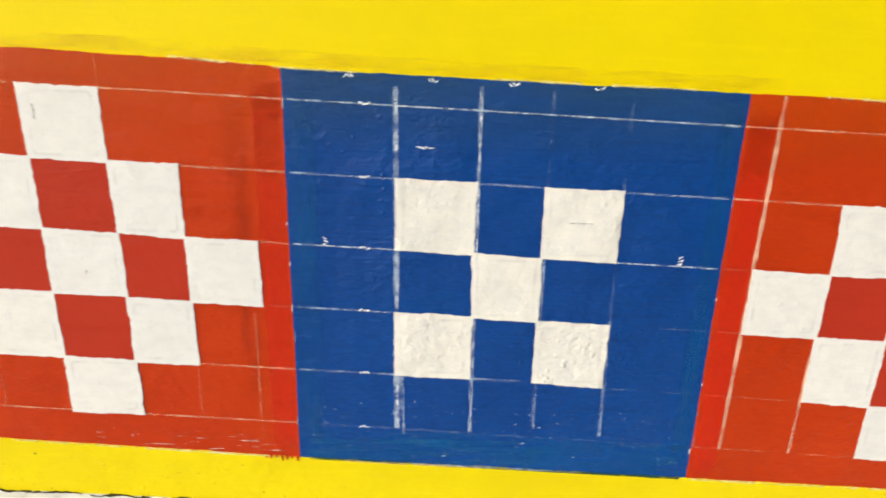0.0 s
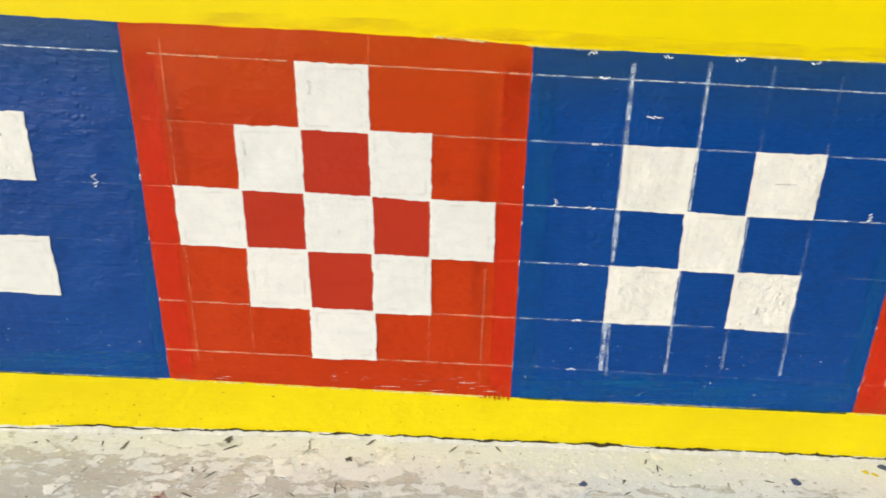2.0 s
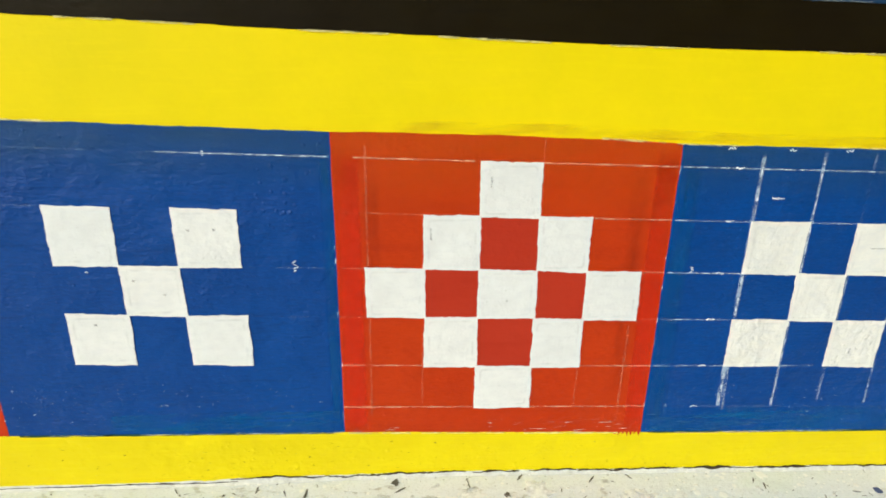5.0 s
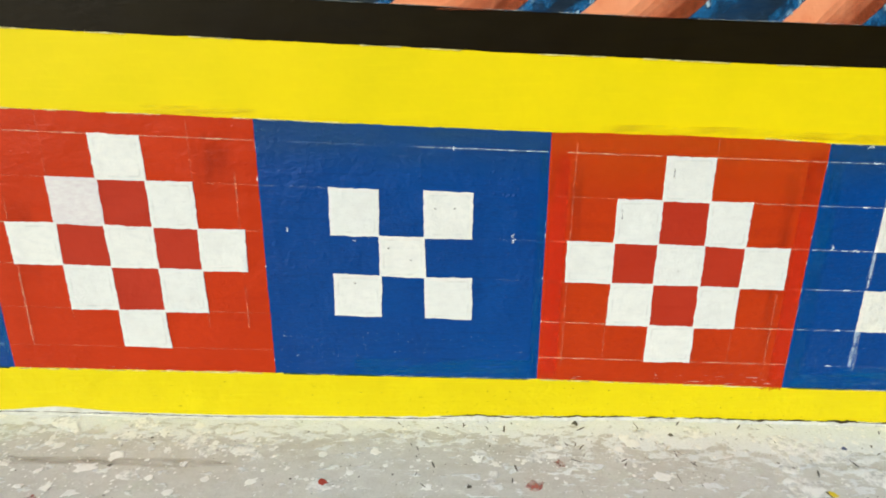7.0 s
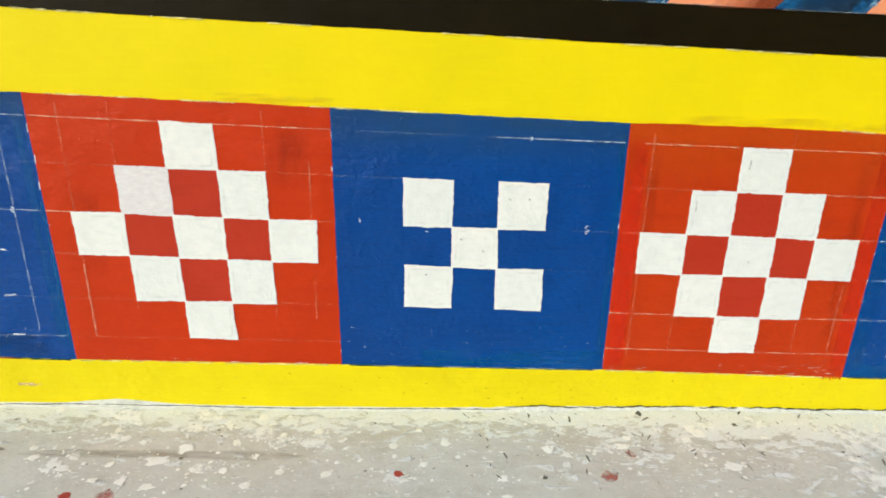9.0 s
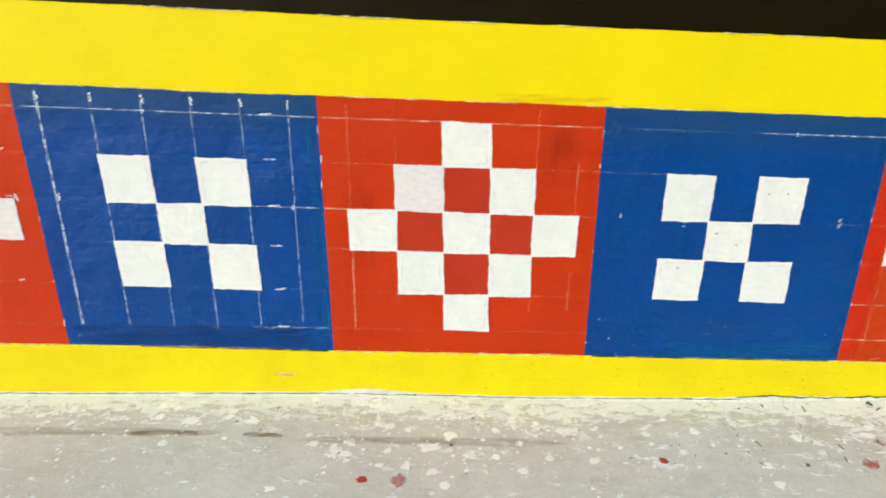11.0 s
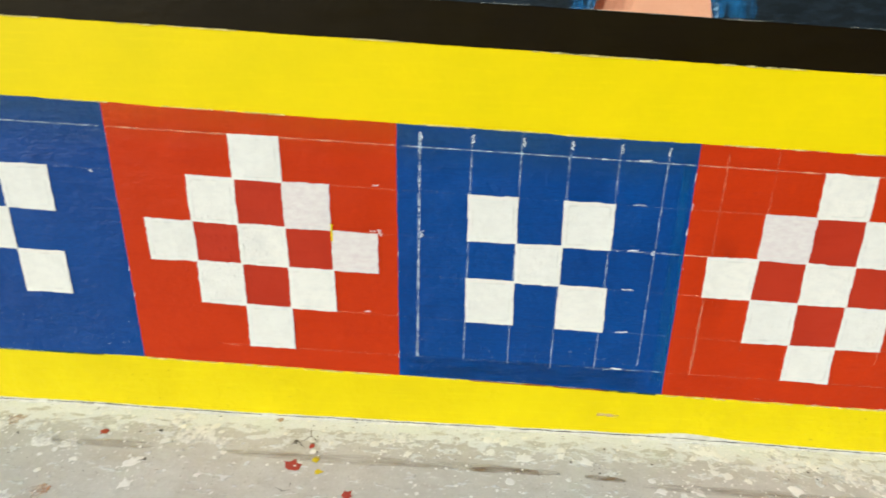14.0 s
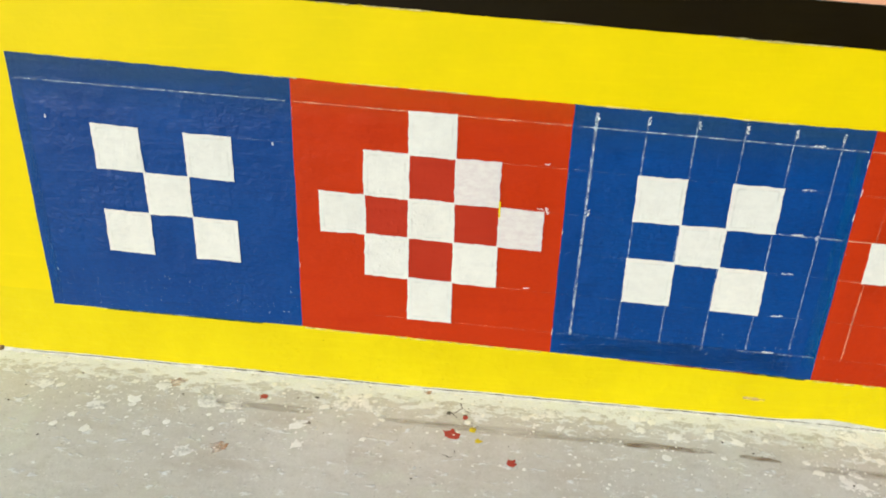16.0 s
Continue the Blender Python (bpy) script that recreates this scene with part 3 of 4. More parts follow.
# ---- chalk ruling, marks and brush strokes on the panels ----
def strokes_on(p, name, rect, material, front, label="", amp=0.004):
    """A patch of brushed paint on panel p: rect is x0, x1 and heights at its foot and head over the panel's foot line."""
    x0, x1, a, b = rect
    pts = [(x0, between(FEET, x0) + a), (x1, between(FEET, x1) + a), (x1, between(FEET, x1) + b), (x0, between(FEET, x0) + b)]
    part(name, slab_from_outline(quad_outline(pts, 7 * p + a * 9 + x0, amp, 24), front, 0.0003), material, PANELS[p], label)


# which ruled lines show on each panel: (line, from, to along the panel, strong)
SHOWN = {
    0: ((0, 0.02, 0.10, 1), (0, 0.12, 0.98, 1), (1, 0.02, 0.08, 0), (1, 0.80, 0.99, 0)),
    1: ((0, 0, 1, 1), (1, 0.70, 1, 0), (2, 0.85, 1, 0), (4, 0.6, 1, 0), (5, 0.3, 1, 0)),
    2: tuple((k, 0.02, 0.99, 1 if k == 0 else 0) for k in range(6)) + ((2, 0.60, 0.99, 1), (5, 0.70, 0.99, 1)),
    3: ((0, 0, 1, 1), (1, 0, 1, 0), (2, 0, 0.25, 1), (2, 0.86, 1, 0), (3, 0, 0.2, 1), (4, 0.0, 1, 0), (5, 0, 1, 0)),
    4: ((0, 0.05, 0.6, 0), (0, 0.55, 0.99, 1), (1, 0, 0.25, 0), (2, 0.74, 1, 0), (3, 0.75, 1, 0)),
    5: ((0, 0.06, 0.40, 1), (0, 0.42, 1, 1), (1, 0.02, 1, 0), (1, 0.62, 1, 1), (2, 0, 1, 0), (2, 0.80, 1, 1), (3, 0, 1, 0), (4, 0, 1, 1), (5, 0, 1, 1)),
    6: tuple((k, 0.01, 0.99, 1 if k < 3 else 0) for k in range(6)) + ((3, 0.01, 0.70, 1), (4, 0.01, 0.55, 1)),
    7: tuple((k, 0, 1, 1 if k < 2 else 0) for k in range(6)),
}
for p, rows in SHOWN.items():
    x0, x1 = EDGES[p], EDGES[p + 1]
    for k, fa, fb, strong in rows:
        xa, xb = x0 + (x1 - x0) * fa, x0 + (x1 - x0) * fb
        blue = p % 2 == 0
        mat = (CHALK if strong else CHALK_FAINT) if blue else (CHALK_WARM if strong else CHALK_WARM_FAINT)
        part("chalk_line", chalk_line(((xa, ruled_z(k, xa)), (xb, ruled_z(k, xb))), 0.0036 if strong else 0.0030, 0.0076, 3 * p + k), mat, PANELS[p])
        if strong and blue and k in (0, 2):
            part("chalk_line", chalk_line(((xa, ruled_z(k, xa)), (xb, ruled_z(k, xb))), 0.0018, 0.0079, 5 * p + k + 40), CHALK_CORE, PANELS[p])

# upright ruling: (panel, x, head over line 0, foot past line 5, width, strong)
UPRIGHTS = (
    (6, 0.211, 0.035, 0.0, 0.011, 1), (6, 0.226, -0.58, 0.015, 0.006, 1), (6, 0.374, 0.045, 0.0, 0.008, 1), (6, 0.512, 0.045, -0.02, 0.006, 0), (6, 0.516, -0.28, -0.02, 0.006, 1), (6, 0.663, 0.03, -0.01, 0.006, 0), (6, 0.666, -0.42, -0.01, 0.006, 1),
    (2, -3.476, 0.045, 0.0, 0.009, 1), (2, -3.318, 0.04, 0.0, 0.005, 1), (2, -3.168, 0.06, 0.0, 0.0045, 1), (2, -3.022, 0.055, 0.01, 0.005, 1), (2, -2.874, 0.045, 0.0, 0.0042, 1), (2, -2.731, 0.02, -0.02, 0.004, 1),
    (7, 0.950, 0.06, 0.0, 0.008, 2), (7, 1.108, -0.28, 0.0, 0.006, 2),
    (3, -2.556, 0.04, -0.02, 0.005, 0), (3, -2.560, -0.46, 0.0, 0.004, 1), (3, -2.411, 0.06, -0.1, 0.004, 0), (3, -1.840, -0.1, -0.08, 0.005, 0), (3, -1.970, 0.05, -0.08, 0.004, 0),
    (5, -0.790, 0.03, 0.03, 0.005, 0), (5, -0.650, -0.45, 0.0, 0.004, 0), (5, -0.216, -0.45, 0.0, 0.004, 0), (5, -0.352, 0.06, -0.55, 0.004, 0), (5, -0.085, -0.45, 0.05, 0.005, 0),
)
for p, x, up, down, width, strong in UPRIGHTS:
    blue = p % 2 == 0
    mat = (CHALK if strong else CHALK_FAINT) if blue else (CHALK_WARM_FAINT, CHALK_WARM, CHALK_BROAD)[strong]
    part("chalk_line", chalk_line(((x + 0.003, ruled_z(0, x) + up), (x - 0.006 * (p == 2) + 0.008 * (p == 6), ruled_z(5, x) - down)), width, 0.0078, x * 11), mat, PANELS[p])
    if strong and blue and width > 0.0065:
        part("chalk_line", chalk_line(((x + 0.004, ruled_z(0, x) + up), (x - 0.005 * (p == 2) + 0.009 * (p == 6), ruled_z(5, x) - down)), width * 0.38, 0.0081, x * 13 + 1), CHALK_CORE, PANELS[p])


def chalk_mark(p, x, z, w, h):
    """An illegible little chalk figure: two or three short bars."""
    rng = random.Random(int(x * 1000) + int(z * 777))
    n = 4 if w > 0.02 or h > 0.02 else 3
    for i in range(n):
        f = (i + 0.5) / n - 0.5
        cx, cz = (x + f * w * 1.1, z + rng.uniform(-0.3, 0.3) * h) if w > h else (x + rng.uniform(-0.3, 0.3) * w, z + f * h * 1.1)
        a, b = (w * 0.17, h * rng.uniform(0.1, 0.4)) if w > h else (w * rng.uniform(0.25, 0.6), h * 0.10)
        b *= rng.choice((-1, 1))
        part("chalk_mark", chalk_line(((cx - a, cz - b), (cx + a, cz + b)), rng.uniform(0.0017, 0.0032), 0.0086 + 0.0001 * i, x * 7 + i), CHALK_SOLID, PANELS[p])


for x in (-3.470, -3.312, -3.160, -3.014, -2.866, -2.727):
    chalk_mark(2, x, ruled_z(0, x) + 0.034, 0.008, 0.024)
for k in range(6):
    chalk_mark(2, -2.795 - 0.002 * k, ruled_z(k, -2.79) + 0.004, 0.032, 0.007)
    chalk_mark(6, 0.155 - 0.002 * k, ruled_z(k, 0.155) + 0.001, 0.020, 0.006)
chalk_mark(2, -2.736, ruled_z(2, -2.73), 0.010, 0.016)
chalk_mark(2, -3.468, ruled_z(2, -3.47) + 0.01, 0.012, 0.022)
for x, z in ((0.125, 0.966), (0.285, 0.962), (0.438, 0.957), (0.600, 0.952)):
    chalk_mark(6, x, z, 0.018, 0.010)
chalk_mark(6, 0.071, ruled_z(2, 0.07) + 0.010, 0.008, 0.018)
chalk_mark(6, 0.800, ruled_z(2, 0.80) + 0.012, 0.008, 0.020)
chalk_mark(6, 0.272, 0.835, 0.030, 0.005)
chalk_mark(4, -0.970, ruled_z(2, -0.97) + 0.004, 0.011, 0.030)
chalk_mark(4, -1.690, ruled_z(2, -1.69) + 0.010, 0.005, 0.016)
chalk_mark(4, -1.480, ruled_z(2, -1.48) - 0.02, 0.006, 0.005)
chalk_mark(4, -1.165, ruled_z(0, -1.165), 0.005, 0.014)
for k in range(1, 5):
    chalk_mark(1, -3.60 - 0.012 * k, ruled_z(k, -3.6) + 0.01, 0.018, 0.005)
chalk_mark(1, -3.601, 0.775, 0.012, 0.022)
chalk_mark(0, -4.52, 0.953, 0.007, 0.008)
chalk_mark(0, -5.305, 1.010, 0.006, 0.010)

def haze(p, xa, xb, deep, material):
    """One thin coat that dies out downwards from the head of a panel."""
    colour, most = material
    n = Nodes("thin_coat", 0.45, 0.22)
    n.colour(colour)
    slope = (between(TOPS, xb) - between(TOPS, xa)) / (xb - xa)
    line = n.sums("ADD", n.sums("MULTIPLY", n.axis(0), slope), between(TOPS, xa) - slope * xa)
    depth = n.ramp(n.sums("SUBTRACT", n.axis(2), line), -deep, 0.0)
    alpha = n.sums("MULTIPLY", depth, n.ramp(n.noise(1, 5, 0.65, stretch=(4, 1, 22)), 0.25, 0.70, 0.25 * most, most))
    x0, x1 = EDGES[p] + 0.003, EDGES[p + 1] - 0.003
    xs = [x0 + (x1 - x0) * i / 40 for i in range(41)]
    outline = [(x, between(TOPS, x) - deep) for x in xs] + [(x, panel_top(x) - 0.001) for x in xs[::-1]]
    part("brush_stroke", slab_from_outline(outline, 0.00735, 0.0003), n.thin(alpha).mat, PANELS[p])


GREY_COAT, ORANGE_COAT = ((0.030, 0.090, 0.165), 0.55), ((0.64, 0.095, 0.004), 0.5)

# teal strokes along the feet and sides of the blue squares, chalky haze at their heads
strokes_on(6, "brush_stroke", (0.000, 0.880, 0.002, 0.085), TEAL_WASH, 0.0071)
strokes_on(6, "brush_stroke", (0.000, 0.062, 0.03, 0.82), TEAL_SIDE, 0.0073)
strokes_on(6, "brush_stroke", (0.835, 0.884, 0.03, 0.82), TEAL_SIDE, 0.0073)
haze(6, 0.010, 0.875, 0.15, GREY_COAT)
strokes_on(4, "brush_stroke", (-1.50, -0.873, 0.002, 0.070), TEAL_WASH, 0.0071)
strokes_on(4, "brush_stroke", (-0.900, -0.871, 0.02, 0.82), TEAL_SIDE, 0.0073)
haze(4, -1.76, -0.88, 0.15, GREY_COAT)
strokes_on(2, "brush_stroke", (-2.69, -2.646, 0.02, 0.84), TEAL_SIDE, 0.0073)
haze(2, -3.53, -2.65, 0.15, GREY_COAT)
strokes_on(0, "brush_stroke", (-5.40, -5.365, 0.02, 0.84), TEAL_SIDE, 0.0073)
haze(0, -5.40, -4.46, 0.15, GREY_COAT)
# glints of light painted in along the feet of the blue squares
for p, xa, xb in ((6, 0.02, 0.87), (4, -1.74, -0.89), (2, -3.52, -2.66), (0, -5.38, -4.47)):
    strokes_on(p, "paint_specks", (xa, xb, 0.01, 0.16), GLINT_WASH, 0.0074)

# crimson cutting-in at the sides of the red squares, dark smudges inside, bare scratches at the feet
strokes_on(5, "brush_stroke", (-0.864, -0.800, 0.0, 0.80), CRIMSON_WASH, 0.00735)
strokes_on(5, "brush_stroke", (-0.062, -0.006, 0.0, 0.84), CRIMSON_WASH, 0.00735)
strokes_on(5, "smudge", (-0.800, -0.755, 0.38, 0.78), DARK_RED_WASH, 0.00745)
strokes_on(5, "smudge", (-0.120, -0.072, 0.10, 0.80), DARK_RED_WASH, 0.00745)
strokes_on(7, "brush_stroke", (0.890, 0.948, 0.0, 0.84), CRIMSON_WASH, 0.00735)
strokes_on(3, "smudge", (-1.96, -1.83, 0.60, 0.82), DARK_RED_WASH, 0.00745)
strokes_on(3, "smudge", (-2.56, -2.47, 0.30, 0.60), DARK_RED_WASH, 0.00745)
haze(5, -0.855, -0.02, 0.22, ORANGE_COAT)
haze(7, 0.90, 1.77, 0.16, ORANGE_COAT)
haze(1, -4.43, -3.56, 0.12, ORANGE_COAT)
strokes_on(5, "bare_scratch", (-0.46, -0.008, 0.002, 0.050), WHITE_SCRATCH, 0.0075, "bare white scratches through the red paint")
strokes_on(5, "bare_scratch", (-0.86, -0.70, 0.000, 0.016), WHITE_SCRATCH, 0.0075)
strokes_on(3, "bare_scratch", (-2.60, -1.80, 0.000, 0.012), WHITE_SCRATCH, 0.0075)

# coats that meet at the feet: blue over yellow turns dark green, red shows under blue
for p, xa, xb, material in ((4, -1.52, -0.90, GREEN_EDGE), (4, -1.74, -1.50, GREEN_EDGE), (6, 0.02, 0.42, GREEN_EDGE), (6, 0.40, 0.87, GREEN_EDGE), (2, -3.30, -2.82, RED_EDGE), (2, -2.84, -2.66, GREEN_EDGE), (0, -5.20, -4.60, GREEN_EDGE)):
    part("brush_edge", chalk_line(((xa, between(FEET, xa) - 0.002), (xb, between(FEET, xb) - 0.002)), 0.0060, 0.0074, xa * 3), material, PANELS[p])
strokes_on(2, "brush_stroke", (-3.53, -2.70, 0.002, 0.090), NAVY_WASH, 0.0071)
strokes_on(2, "brush_stroke", (-2.654, -2.643, 0.05, 0.55), TEAL_LINE, 0.0074)
for xa, xb in ((0.10, 0.24), (0.26, 0.41)):
    part("pale_edge", chalk_line(((xa, between(FEET, xa) - 0.004), (xb, between(FEET, xb) - 0.004)), 0.0036, 0.0076, xa * 5), SCRAPE, PANELS[6])
for x, z, w, h in ((-2.850, 0.130, 0.052, 0.012), (-2.815, 0.126, 0.040, 0.010)):
    part("bare_scratch", slab_from_outline(quad_outline([(x, z), (x + w, z - 0.002), (x + w, z - h), (x, z - h)], x * 9, 0.003, 10), 0.0052 + 0.0002 * (x > -2.83), 0.0003), SCRAPE, wall, "scraped pale brown patch in the yellow paint")

# a red drip of brush ends over the yellow, a thin pale line where coats miss each other
rng = random.Random(9)
for i in range(7):
    x = -0.085 + 0.012 * i
    z = between(FEET, x)
    part("brush_end", slab_from_outline(quad_outline([(x, z + 0.012), (x + 0.008, z + 0.012), (x + 0.006, z - rng.uniform(0.004, 0.017)), (x + 0.002, z - rng.uniform(0.004, 0.014))], i, 0.001, 6), 0.0072, 0.003), RED, PANELS[5])
for p in range(8):
    for i in range(3):
        xa = EDGES[p] + rng.uniform(0.02, 0.6)
        xb = min(EDGES[p + 1] - 0.01, xa + rng.uniform(0.08, 0.30))
        part("pale_edge", chalk_line(((xa, between(FEET, xa) - 0.001), (xb, between(FEET, xb) - 0.001)), 0.0032, 0.0078, p * 5 + i), WHITE_SCRATCH if p % 2 else CHALK, PANELS[p])
    # the cream undercoat shows along the feet of the red squares
    x = EDGES[p] + 0.01
    while p % 2 and x < EDGES[p + 1] - 0.06:
        xb = min(EDGES[p + 1] - 0.01, x + rng.uniform(0.08, 0.34))
        part("pale_edge", chalk_line(((x, between(FEET, x) - 0.003), (xb, between(FEET, xb) - 0.003)), rng.uniform(0.003, 0.0055), 0.0076, x * 9), PALE_YELLOW, PANELS[p])
        x = xb + rng.uniform(0.0, 0.05)
for k, x in enumerate(EDGES[1:-1]):
    for i in range(7):
        z = between(FEET, x) + rng.uniform(0.02, 0.80)
        jog = rng.uniform(-0.003, 0.003)
        part("pale_edge", chalk_line(((x + jog, z), (x + jog + 0.001, z + rng.choice((0.005, 0.008, 0.013, 0.024)))), rng.uniform(0.0014, 0.0028), 0.0079 + 0.0001 * (i % 3), k * 5 + i + 60), CHALK if i % 3 else CHALK_SOLID, PANELS[k])

# nicks in the white squares and one run of yellow
def nick(p, x, z, w, h, material):
    q = [(x - w / 2, z + h / 2), (x + w / 2, z + h * 0.45), (x + w / 2, z - h / 2), (x - w * 0.4, z - h * 0.45)]
    part("nick", slab_from_outline(quad_outline(q, x * 40, 0.0008, 6), 0.0104, 0.0004), material, PANELS[p])


for x, z, w, h in ((-0.478, 0.885, 0.005, 0.030), (-0.628, 0.752, 0.004, 0.034), (-0.425, 0.560, 0.003, 0.006)):
    nick(5, x, z, w, h, GREY_NICK)
for x, z in ((-1.222, 0.772), (-1.160, 0.772), (-1.370, 0.640), (-1.300, 0.600), (-1.482, 0.520)):
    nick(4, x, z, 0.007, 0.006, GREY_NICK)
nick(6, 0.585, 0.690, 0.050, 0.003, GREY_NICK)
nick(1, -3.757, 0.772, 0.006, 0.060, YELLOW)

# edge highlights painted as pale hairlines where yellow meets black; pale brushed border at the panels' heads
for i in range(34):
    xa = WEST + 0.1 + 0.24 * i + rng.uniform(-0.1, 0.1)
    xb = xa + rng.uniform(0.05, 0.26)
    if rng.random() < 0.7:
        part("pale_edge", chalk_line(((xa, black_low(xa) - 0.001), (xb, black_low(xb) - 0.001)), 0.0042, 0.0088, i + 200), PALE_YELLOW, wall)
    xa += rng.uniform(-0.1, 0.1)
    if rng.random() < 0.6 and xa + 0.2 < 1.7:
        part("pale_edge", chalk_line(((xa, between(TOPS, xa) + 0.001), (xa + 0.16, between(TOPS, xa + 0.16) + 0.001)), 0.0045, 0.0088, i + 300), PALE_YELLOW, wall)

for i in range(20):
    xa = WEST + 0.15 + 0.36 * i + rng.uniform(-0.1, 0.1)
    xb = xa + rng.uniform(0.12, 0.34)
    part("pale_edge", chalk_line(((xa, black_high(xa) + 0.001), (xb, black_high(xb) + 0.001)), 0.0030, 0.0112, i + 400), GREY_EDGE, mural)

# ochre smears where the brush came back over the heads of the panels
for xa, xb in ((-0.72, -0.25), (-0.30, 0.35), (0.30, 0.95), (-2.1, -1.75)):
    pts = [(xa, between(TOPS, xa) + 0.003), (xb, between(TOPS, xb) + 0.003), (xb, between(TOPS, xb) + 0.030), (xa, between(TOPS, xa) + 0.030)]
    part("ochre_smear", slab_from_outline(quad_outline(pts, xa, 0.007, 20), 0.0046 + 0.0002 * (xa > 0), 0.0003), OCHRE_WASH, wall)

# dirt specks on the lower yellow band
for xa, xb in ((-2.2, -1.1), (-1.1, 0.1), (-4.6, -3.9), (-1.4, -0.9)):
    pts = [(xa, between(BASE, xa) + 0.012), (xb, between(BASE, xb) + 0.012), (xb, between(FEET, xb) - 0.03), (xa, between(FEET, xa) - 0.03)]
    part("dirt_specks", slab_from_outline(quad_outline(pts, xa, 0.003, 20), 0.0049 + 0.0002 * (xa == -1.4), 0.0003), DIRT_SPECK, wall)


# ---- the mural above the black band ----
def mural_shape(foot_a, foot_b, lean, flare, rise, material, shade):
    """A rounded form that rises from the black band and leans east; shade: 1 dark along its east side, -1 along its west side."""
    steps = 18
    left, right = [], []
    z0a, z0b = between(BLACK_HIGH, foot_a) + 0.001, between(BLACK_HIGH, foot_b) + 0.001
    for i in range(steps + 1):
        f = i / steps
        shift = lean * rise * f * (1 - 0.25 * f)
        waist = flare * (1 - math.exp(-f * 5))
        left.append((foot_a + shift + waist, z0a + rise * f))
        right.append((foot_b + shift - waist * 1.2, z0b + rise * f))
    shape = part("painted_form", slab_from_outline(left + right[::-1], 0.0094, 0.0010), material, mural, "salmon painted form in the mural")
    wide = (foot_b - foot_a) * 0.62
    for i in range(6 if shade < 0 else 0):
        inner = [(x + wide * 0.5 * (1 - i / 6) ** 1.3 * (1 + 0.12 * wob(z * 2, i + foot_a)), z) for x, z in left]
        part("shade_stroke", slab_from_outline(left + inner[::-1], 0.0096 + 0.0001 * i, 0.0001), FLESH_SHADE_SOFT, shape)
    for i in range(6 if shade > 0 else 0):
        inner = [(x - wide * (1 - i / 6) * (1 + 0.12 * wob(z * 2, i + foot_a)), z) for x, z in right]
        part("shade_stroke", slab_from_outline(inner + right[::-1], 0.0096 + 0.0001 * i, 0.0001), FLESH_SHADE, shape)
    for i in range(3):
        out = (0.085 if shade > 0 else 0.12) * (1 - i / 3)
        part("blue_stroke", slab_from_outline([(x - 0.02, z) for x, z in right] + [(x + out * (1 + 0.2 * wob(z * 2, i)), z) for x, z in right[::-1]], 0.0084 + 0.0002 * i, 0.0002), BLUE_STROKE, shape)
        part("blue_stroke", slab_from_outline([(x - out * 0.6 * (1 + 0.2 * wob(z * 2, i + 5)), z) for x, z in left] + [(x + 0.02, z) for x, z in left[::-1]], 0.0085 + 0.0002 * i, 0.0002), BLUE_STROKE, shape)
    part("pale_stroke", slab_from_outline([(x - 0.018, z) for x, z in left] + [(x + 0.004, z) for x, z in left[::-1]], 0.0105, 0.0003), PALE_STROKE, shape)
    part("pale_stroke", slab_from_outline([(x - 0.002, z) for x, z in right] + [(x + 0.02, z) for x, z in right[::-1]], 0.0105, 0.0003), PALE_STROKE, shape)


for foot_a, foot_b, lean, flare, rise, material, shade in (
    (-1.348, -0.992, 1.35, 0.008, 0.5, FLESH, 1),
    (-0.807, -0.495, 1.20, 0.004, 0.5, FLESH, 1),
    (-0.220, 0.014, 1.00, 0.0, 0.5, FLESH, 1),
    (-2.992, -2.668, 0.02, 0.026, 0.5, FLESH_PALE, -1),
    (-3.952, -3.742, -0.20, 0.004, 0.5, FLESH_PALE, 0),
):
    mural_shape(foot_a, foot_b, lean, flare, rise, material, shade)


# ---- the joint between wall and pavement ----
def mortar_fillet():
    """A ragged low lip of whitewashed mortar along the foot of the wall."""
    bm = bmesh.new()
    rows = []
    n = 760
    for i in range(n + 1):
        x = WEST + (EAST - WEST) * i / n
        z = between(BASE, x)
        top = foot(x) + 0.002 + 0.0015 * wob(x, 73)
        out = 0.017 + 0.006 * wob(x, 71, 0.3)
        rows.append([bm.verts.new(p) for p in ((x, -0.0005, top), (x, -0.0058, top - 0.001), (x, -0.0066, min(top - 0.002, z + 0.001)), (x, -out, ground_z(x, -out) - 0.002))])
    for a, b in zip(rows, rows[1:]):
        for k in range(3):
            bm.faces.new((a[k], a[k + 1], b[k + 1], b[k])).smooth = True
    bmesh.ops.recalc_face_normals(bm, faces=bm.faces)
    return bm


tagged(part("trim", mortar_fillet(), MORTAR), "ragged whitewashed mortar lip at the wall foot", "trim", kind="structure")


def crack(xa, xb, width, seed):
    """A dark open crack under the paint edge, of uneven width."""
    n = max(8, int((xb - xa) / 0.006))
    low, high = [], []
    for i in range(n + 1):
        f = i / n
        x = xa + (xb - xa) * f
        taper = min(1, 6 * f, 6 * (1 - f))
        heavy = xa > -1.3
        mid = (foot(x) + 0.001) if heavy else between(BASE, x) + 0.002
        mid += ((0.006 if heavy else 0.003) * wob(x, seed) + (0.0055 if heavy else 0.0022) * noise.noise((x * 26, seed, 3))) * (0.4 + 0.6 * taper)
        thick = 0.40 + 1.9 * wob(x * 5, seed + 4)
        w = (0.0005 if heavy else 0.00045) + (0.75 if heavy else 0.70) * width * taper * max(0.0, thick)
        low.append((x, mid - w)), high.append((x, mid + w))
    return slab_from_outline(low + high[::-1], 0.0082, 0.003)


